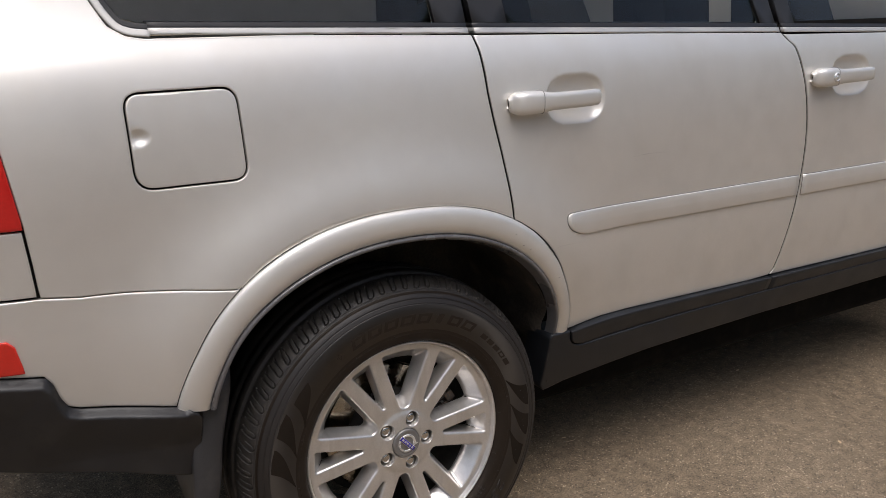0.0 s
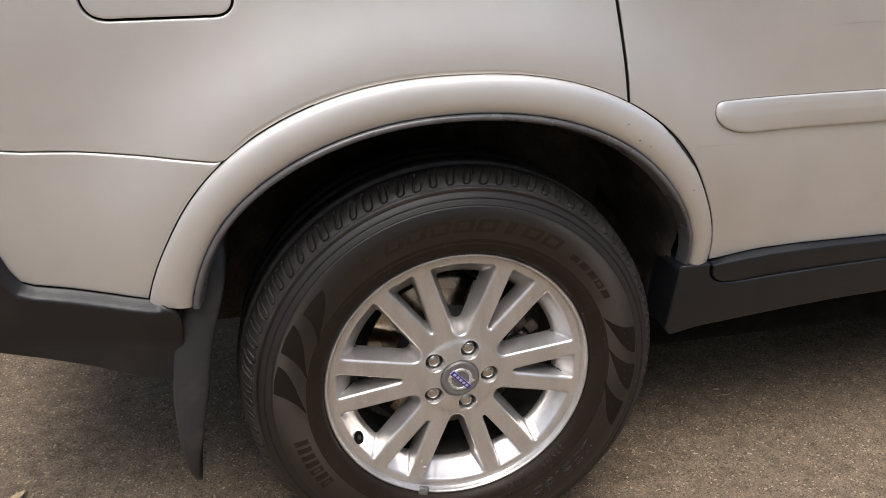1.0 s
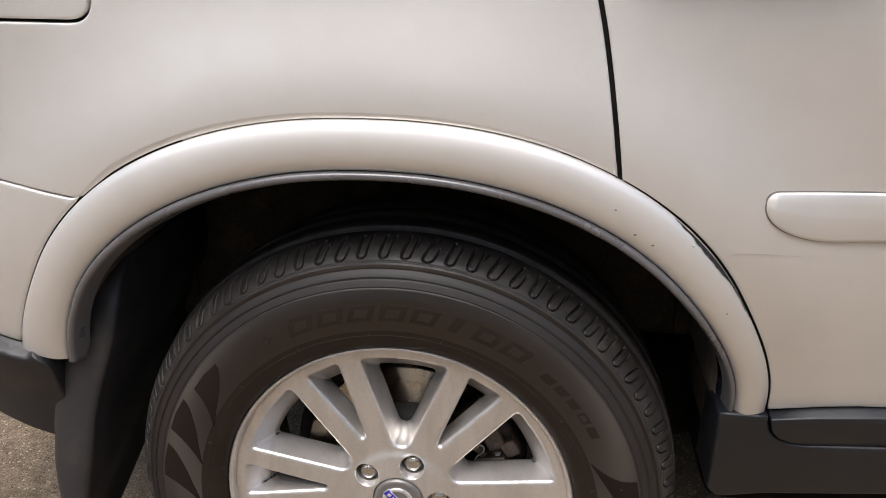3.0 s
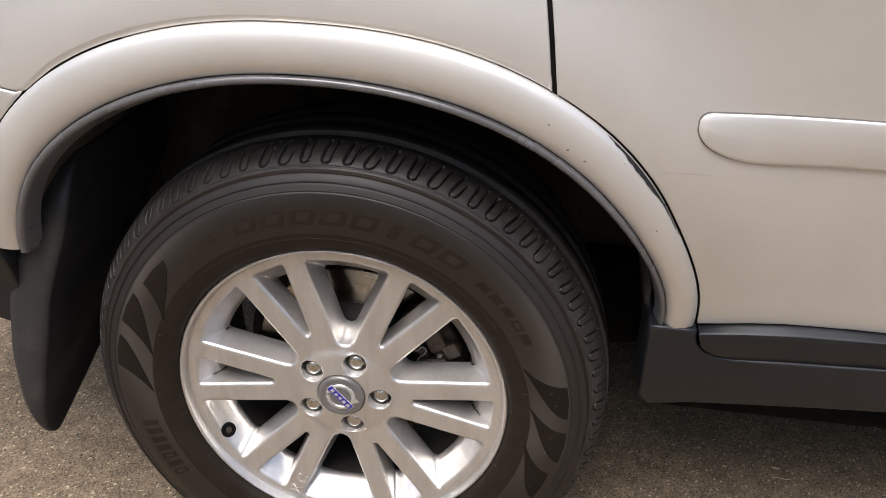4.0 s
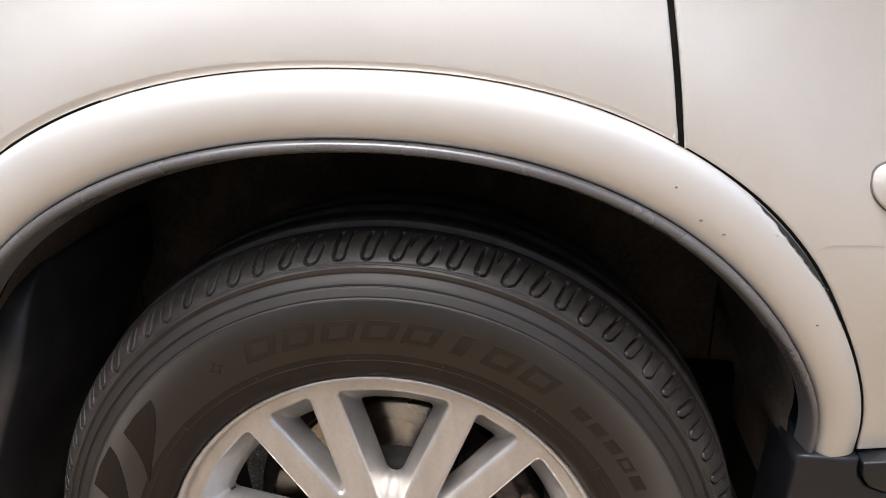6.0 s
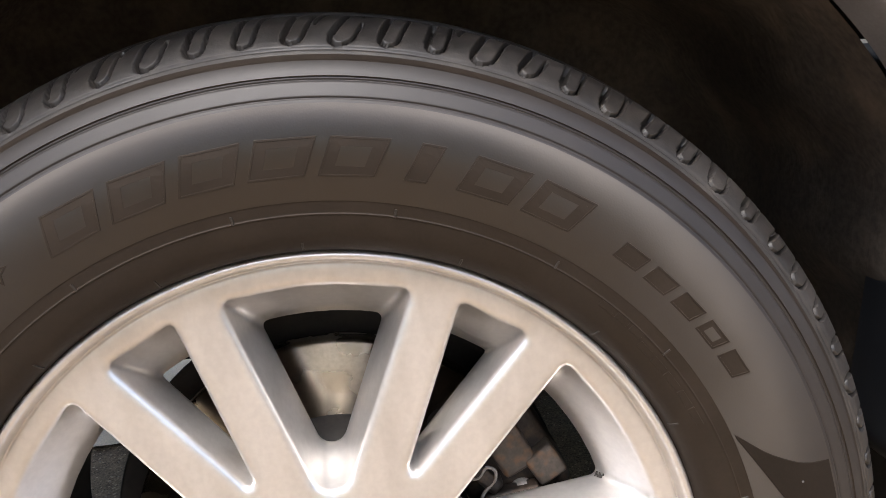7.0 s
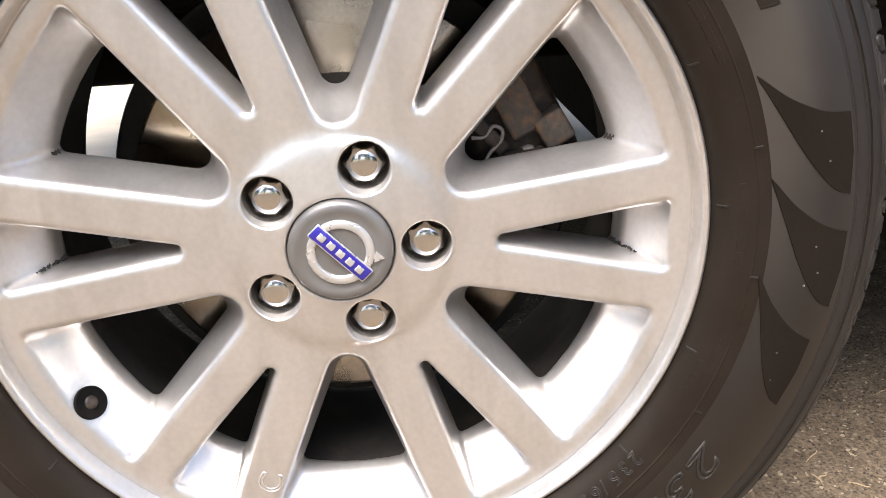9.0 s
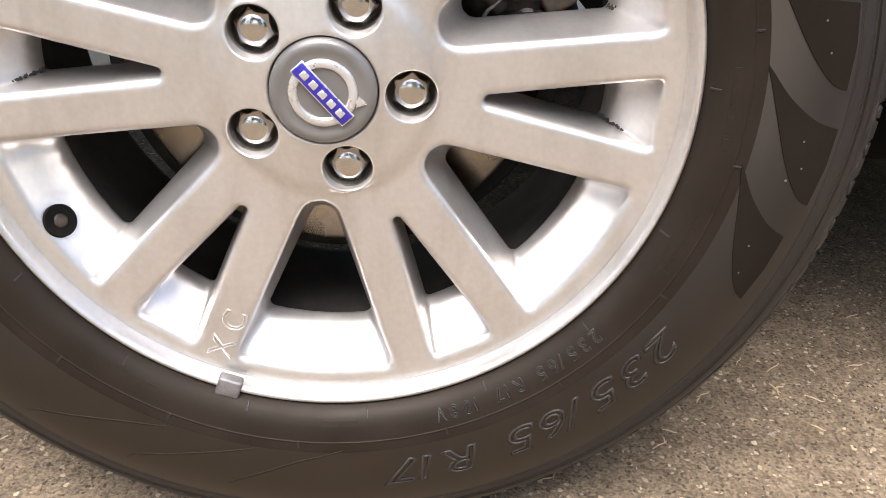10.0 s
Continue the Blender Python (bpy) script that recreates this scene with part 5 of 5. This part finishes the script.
handle(1.221, door_f, True)


def belt(name, x0, x1, z0, z1, proud, mat, parent, label=""):
    loop = [(x, BELT(x) + z0) for x in np.linspace(x0, x1, 12)] + [(x, BELT(x) + z1) for x in np.linspace(x1, x0, 12)]
    return panel(name, loop, lambda x, z: ybody(x, z) - proud, mat, parent, label, step=0.01, edge=0.02, soft=0.0015, lip=0.03)


for x0, x1, owner in ((-0.455, 0.178, car), (0.194, 1.113, door_r), (1.131, 2.15, door_f)):
    belt("window_trim", x0, x1, 0.0045, 0.0135, 0.002, TRIM, owner, "bright metal strip below the glass")
    belt("window_seal", x0, x1, 0.0150, 0.0230, -0.001, PLASTIC, owner, "black rubber seal")


def quarter_ring():
    """The bright strip that rounds the rear corner of the quarter glass."""
    out_ = spline([(-0.455, 1.2375), (-0.492, 1.2430), (-0.516, 1.259), (-0.541, 1.303), (-0.565, 1.372), (-0.582, 1.48), (-0.552, 1.655)], 6)
    n = len(out_)
    t = np.gradient(np.array(out_), axis=0)
    t /= np.linalg.norm(t, axis=1)[:, None]
    for name, d0, d1, mat, proud in (("window_trim", 0.0, 0.010, TRIM, 0.002), ("window_seal", 0.0115, 0.020, PLASTIC, -0.001)):
        a = [(x + k[1] * d0, z - k[0] * d0) for (x, z), k in zip(out_, t)]
        b_ = [(x + k[1] * d1, z - k[0] * d1) for (x, z), k in zip(out_, t)]
        panel(name, a + b_[::-1], lambda x, z: ybody(x, z) - proud, mat, car, step=0.02, edge=0.03, soft=0.0015, lip=0.03)


quarter_ring()


def pane(name, loop, parent):
    ob = panel(name, loop, lambda x, z: ybody(x, z) + 0.010, GLASS, parent, "dark tinted window glass", step=0.08, edge=0.06, lip=0.004, soft=0.0005)
    return ob


pane("quarter_glass", [(x, BELT(x) + 0.022) for x in np.linspace(-0.470, 0.105, 6)] + [(0.09, 1.60), (-0.535, 1.60), (-0.555, 1.48), (-0.545, 1.38), (-0.522, 1.308), (-0.498, 1.268)], car)
pane("door_glass", [(x, BELT(x) + 0.022) for x in np.linspace(0.285, 1.053, 6)] + [(1.023, 1.62), (0.28, 1.62)], door_r)
pane("door_glass", [(x, BELT(x) + 0.022) for x in np.linspace(1.188, 2.05, 6)] + [(1.62, 1.62), (1.163, 1.62)], door_f)
for x0, x1, t0, t1, owner in ((0.108, 0.180, 0.092, 0.176, car), (0.197, 0.282, 0.193, 0.277, door_r), (1.056, 1.111, 1.026, 1.085, door_r), (1.129, 1.185, 1.101, 1.160, door_f)):
    panel("window_pillar", [(x0, BELT(x0) + 0.0235), (x1, BELT(x1) + 0.0235), (t1, 1.62), (t0, 1.62)], lambda x, z: ybody(x, z) + 0.003, PLASTIC, owner, "black window pillar", step=0.05, edge=0.05)
panel("roof_side", [(-0.76, 1.664), (-0.55, 1.664), (-0.53, 1.624), (1.62, 1.624), (1.72, 1.60), (1.60, 1.72), (0.4, 1.745), (-0.72, 1.72)], ybody, PAINT, car, step=0.05, edge=0.05)


def far_glass():
    bm = bmesh.new()
    g = [[bm.verts.new((x, WIDTH - ybody(0.5, z) - 0.01, z)) for z in (1.21, 1.40, 1.64)] for x in (-0.6, 0.6, 1.7)]
    s = [[bm.verts.new((2.12 - 0.50 * k, y, 1.21 + 0.47 * k)) for k in (0, 0.5, 1)] for y in (0.25, WIDTH / 2, WIDTH - 0.25)]
    for q in (g, s):
        for i in range(2):
            for j in range(2):
                bm.faces.new((q[i][j], q[i][j + 1], q[i + 1][j + 1], q[i + 1][j]))
    part("far_glass", bm, GLASS, car, "dark tinted glass of the far side")


far_glass()
for x in (0.62, 1.52):
    for y in (0.50, 1.36):
        v, f = loft([(x - 0.13, y, 1.02, 0.20, 0.30), (x - 0.10, y, 1.04, 0.23, 0.34), (x + 0.02, y, 1.00, 0.23, 0.33), (x + 0.06, y, 0.95, 0.20, 0.28)], 3.5, 24)
        seat = mesh_object("seat_back", v, f, CLOTH, car, "dark grey car seat back")
        v, f = loft([(x - 0.15, y, 1.45, 0.10, 0.07), (x - 0.13, y, 1.45, 0.12, 0.09), (x - 0.08, y, 1.45, 0.12, 0.09), (x - 0.06, y, 1.45, 0.10, 0.07)], 3, 20)
        mesh_object("headrest", v, f, CLOTH, car, "dark grey headrest")
part("cabin_floor", rounded_box(3.0, 1.0, 0.05, 0.01, 1, (0.7, WIDTH / 2, 0.62)), CLOTH, car)


def mud_flap():
    """A rubber flap behind the wheel, with a rounded flange along its outer edge."""
    outer_ = spline([(0.052, 0.668), (0.018, 0.642), (-0.006, 0.602), (-0.018, 0.555), (-0.027, 0.50), (-0.037, 0.44), (-0.043, 0.38), (-0.043, 0.32), (-0.039, 0.272), (-0.030, 0.243), (-0.016, 0.230)], 5)
    cross = [(-0.032, 0.012), (-0.030, 0.003), (-0.024, 0.0), (-0.012, 0.0), (-0.005, 0.0012), (-0.001, 0.0045), (0.0, 0.010)]
    n = len(outer_)
    rows = []
    for i, (yo, zo) in enumerate(outer_):
        u = i / (n - 1)
        yi, zi = 0.31, 0.66 - 0.275 * u - 0.02 * math.sin(math.pi * u)
        x = -0.380 - 0.038 * smooth(0.62, 0.44, zo) - 0.012 * smooth(0.50, 0.32, zo) + 0.012 * smooth(0.34, 0.22, zo) + 0.018 * smooth(0.26, 0.45, zo)
        x -= 0.020 * smooth(0.34, 0.24, zo)
        wide = float(np.interp(zo, (0.230, 0.250, 0.310, 0.400, 0.500, 0.565, 0.600, 0.660), (0.2, 0.4, 1.1, 1.7, 1.95, 2.0, 1.4, 0.7)))
        row = [(x + dx * wide - 0.006, yo + dy, zo) for dx, dy in cross]
        k = [(yo + 0.010 + (yi - yo - 0.010) * t, zo + (zi - zo) * t ** 1.15) for t in (0.06, 0.15, 0.3, 0.5, 0.75, 1.0)]
        row += [(x - 0.006 + 0.006 * smooth(0.0, 0.2, y), y, z) for y, z in k]
        row += [(x - 0.014, y, z) for y, z in k[::-1]]
        rows.append(row)
    m = len(rows[0])
    verts = [p for r in rows for p in r]
    faces = [(i * m + j, i * m + (j + 1) % m, (i + 1) * m + (j + 1) % m, (i + 1) * m + j) for i in range(n - 1) for j in range(m)]
    faces += [tuple(range(m)), tuple(range((n - 1) * m, n * m))[::-1]]
    ob = mesh_object("mud_flap", verts, faces, FLAP, car, "black rubber mud flap hanging behind the wheel")
    bm = bmesh.new()
    bm.from_mesh(ob.data)
    bmesh.ops.recalc_face_normals(bm, faces=bm.faces)
    bm.to_mesh(ob.data)
    bm.free()


mud_flap()


# the other three wheels carry the same parts
def more_wheels():
    for x, y, flip in ((2.857, 0.0, 0), (0.0, WIDTH, 180), (2.857, WIDTH, 180)):
        w = new("wheel")
        w.parent = car
        w.location = (x, y, ZC)
        w.rotation_euler = (0, 0, radians(flip))
        for o in list(wheel.children):
            if o.name.split(".")[0] in ("rim", "tyre", "tread", "barrel", "centre_cap"):
                k = o.copy()
                scene.collection.objects.link(k)
                k.parent = w


more_wheels()


# ---------------- surroundings seen in the paint and the glass ----------------
BARK = worn("bark", (0.11, 0.085, 0.065), 0.9, big=6, fine=60, vary=0.3, bump=0.6, dist=0.01)
LEAF = worn("leaf_green", (0.055, 0.085, 0.030), 0.6, big=1.5, fine=20, vary=0.35)


def tree(x, y, height, spread, seed, low=0.50, label="leafy green tree with a brown trunk beside the asphalt"):
    rnd = random.Random(seed)
    root = tagged(new("tree"), label, "tree", "row of trees")
    root.location = (x, y, 0)
    bm = bmesh.new()

    def limb(p, d, r, length, depth):
        q = p + d * length
        k = 7
        rings = []
        up = Vector((0.3, 0.2, 1)).cross(d).normalized()
        side = d.cross(up).normalized()
        for c, rr in ((p, r), (q, r * 0.62)):
            rings.append([bm.verts.new(c + (up * math.cos(t * math.tau / k) + side * math.sin(t * math.tau / k)) * rr) for t in range(k)])
        for t in range(k):
            bm.faces.new((rings[0][t], rings[0][(t + 1) % k], rings[1][(t + 1) % k], rings[1][t]))
        if depth:
            for _ in range(3):
                nd = (d + Vector((rnd.uniform(-0.8, 0.8), rnd.uniform(-0.8, 0.8), rnd.uniform(0.0, 0.5)))).normalized()
                limb(q - d * length * rnd.uniform(0, 0.3), nd, r * 0.55, length * 0.66, depth - 1)
    limb(Vector((0, 0, 0)), Vector((0.02, 0.0, 1)).normalized(), 0.16, height * 0.38, 3)
    part("trunk", bm, BARK, root, "brown trunk and limbs")
    verts, faces = [], []
    clumps = [(Vector((rnd.uniform(-1, 1) * spread * 0.7, rnd.uniform(-1, 1) * spread * 0.7, height * rnd.uniform(low, 0.96))), rnd.uniform(0.5, 1.0) * spread * 0.42) for _ in range(24)]
    for c, r in clumps:
        for _ in range(210):
            d = Vector((rnd.gauss(0, 1), rnd.gauss(0, 1), rnd.gauss(0, 0.8)))
            p = c + d.normalized() * r * rnd.uniform(0.55, 1.05)
            a = Vector((rnd.gauss(0, 1), rnd.gauss(0, 1), rnd.gauss(0, 1))).normalized()
            b_ = a.orthogonal().normalized()
            s = rnd.uniform(0.05, 0.11)
            n = len(verts)
            verts += [p - a * s * 1.5, p + b_ * s * 0.6, p + a * s * 1.5, p - b_ * s * 0.6]
            faces.append((n, n + 1, n + 2, n + 3))
    mesh_object("crown", verts, faces, LEAF, root, "loose crown of green leaves", smooth=False)


for i in range(11):
    rnd_ = random.Random(40 + i)
    at_x = -19.5 + 4.3 * i + rnd_.uniform(-1.0, 1.0)
    tree(at_x, -9.0 + rnd_.uniform(-1.2, 1.2), rnd_.uniform(5.6, 8.2) * (0.6 if at_x > 3 else 1.0), rnd_.uniform(2.0, 2.9), 11 + i, 0.16)
for i in range(7):
    rnd_ = random.Random(80 + i)
    tree(-1.5 + 2.9 * i + rnd_.uniform(-0.9, 0.9), 10.5 + rnd_.uniform(-1.5, 1.5), rnd_.uniform(2.6, 4.2), rnd_.uniform(1.2, 1.9), 90 + i, 0.12, "low bushy green tree beyond the car")


# ---------------- loose bits on the asphalt ----------------
def grit():
    rnd = random.Random(7)
    verts, faces = [], []
    shape = [(-1, -0.6, 0), (0.9, -0.8, 0), (1.0, 0.7, 0), (-0.7, 0.9, 0), (0.1, 0.0, 0.9)]
    for _ in range(8500):
        x, y = rnd.uniform(-1.5, 1.9), rnd.uniform(-0.9, 1.4)
        if abs(x) < 0.12 and -0.02 < y < 0.24:
            continue
        s = rnd.uniform(0.0008, 0.0024) * (1.6 if rnd.random() < 0.06 else 1)
        a = rnd.uniform(0, math.tau)
        n = len(verts)
        for px, py, pz in shape:
            k = rnd.uniform(0.75, 1.25)
            verts.append((x + (px * math.cos(a) - py * math.sin(a)) * s * k, y + (px * math.sin(a) + py * math.cos(a)) * s * k, 0.0012 + pz * s * 0.9))
        faces += [(n, n + 1, n + 4), (n + 1, n + 2, n + 4), (n + 2, n + 3, n + 4), (n + 3, n, n + 4)]
    ob = mesh_object("grit", verts, faces, GRIT, None, smooth=False)
    tagged(ob, "fine pale grit scattered over the asphalt", "grit", kind="stuff")


GRIT = worn("pale_grit", (0.30, 0.26, 0.20), 0.85, big=60, fine=900, vary=0.4)
grit()


def dry_leaf(x, y, size, turn, curl):
    verts, faces = [], []
    for i in range(7):
        u = i / 6
        w = 0.42 * math.sin(math.pi * min(1, u * 0.95 + 0.04)) ** 0.8
        for s in (-1, 0, 1):
            verts.append(((u - 0.5) * size, s * w * size * 0.5, 0.003 + curl * size * (abs(s) * 0.25 + 0.4 * (u - 0.5) ** 2)))
    for i in range(6):
        for j in range(2):
            faces.append((i * 3 + j, i * 3 + j + 1, i * 3 + j + 4, i * 3 + j + 3))
    ob = mesh_object("dry_leaf", verts, faces, DEBRIS, None)
    ob.location, ob.rotation_euler = (x, y, 0.001), (0, 0, radians(turn))
    tagged(ob, "small curled dry brown leaf lying on asphalt", "leaf", "fallen leaves")


def twig(x, y, length, turn):
    v, f = loft([(-length / 2, 0, 0.0022, 0.0004, 0.0004), (-length * 0.1, 0.0006, 0.0024, 0.0007, 0.0007), (length * 0.3, -0.0005, 0.0022, 0.0006, 0.0006), (length / 2, 0.0006, 0.0022, 0.0003, 0.0003)], 2, 6)
    ob = mesh_object("twig", v, f, DEBRIS, None)
    ob.location, ob.rotation_euler = (x, y, 0), (0, 0, radians(turn))
    tagged(ob, "short straw-coloured twig lying on asphalt", "twig", "fallen twigs")


dry_leaf(-0.843, 0.329, 0.042, 48, 0.4)
dry_leaf(0.735, 0.357, 0.016, -10, 0.4)
dry_leaf(1.397, -0.117, 0.018, 60, 0.6)
dry_leaf(1.576, 0.423, 0.020, 15, 0.5)
for x_, y_, l_, a_ in ((0.742, 0.334, 0.030, -4), (0.944, -0.003, 0.022, 50), (1.153, 0.355, 0.024, 20), (0.689, 0.178, 0.020, 70), (0.436, 0.180, 0.016, 110), (0.358, 0.167, 0.018, 30), (0.47, 0.164, 0.020, -35),
                       (0.447, 0.216, 0.026, 40), (0.437, 0.175, 0.014, 80), (0.441, 0.182, 0.012, 15), (0.182, 0.042, 0.016, 20), (0.190, 0.047, 0.012, 75), (0.294, 0.089, 0.020, 35), (0.308, 0.109, 0.014, -20),
                       (0.300, 0.096, 0.010, 95), (0.350, 0.158, 0.012, 60), (0.540, 0.224, 0.018, 10), (0.414, 0.227, 0.016, 55), (0.455, 0.118, 0.014, -40), (0.584, 0.326, 0.020, 25)):
    twig(x_, y_, l_, a_)


# ---------------- light marks on the paint ----------------
def scratch(points, width, mat, parent):
    """A hairline mark that follows the door's skin."""
    pts = spline(points, 8)
    verts, faces = [], []
    for i, (x, z) in enumerate(pts):
        w_ = width * math.sin(math.pi * (i + 0.6) / (len(pts) + 0.2))
        a, b_ = pts[max(0, i - 1)], pts[min(len(pts) - 1, i + 1)]
        d = Vector((b_[0] - a[0], b_[1] - a[1])).normalized()
        for s in (-1, 1):
            px, pz = x - d.y * w_ * s, z + d.x * w_ * s
            verts.append((px, ybody(px, pz) - 0.0006, pz))
    for i in range(len(pts) - 1):
        faces.append((2 * i, 2 * i + 1, 2 * i + 3, 2 * i + 2))
    return mesh_object("scratch", verts, faces, mat, parent, "faint scuff on the paint")


SCUFF = worn("scuff", (0.66, 0.62, 0.58), 0.48, 0.6, 0.3, big=40, fine=900, vary=0.2)
scratch([(0.372, 0.742), (0.388, 0.751), (0.43, 0.750), (0.475, 0.746)], 0.0005, SCUFF, door_r)
scratch([(0.589, 0.558), (0.589, 0.552), (0.590, 0.546), (0.590, 0.540)], 0.0005, SCUFF, door_r)
scratch([(0.60, 0.930), (0.66, 0.934), (0.72, 0.931)], 0.0006, SCUFF, door_r)
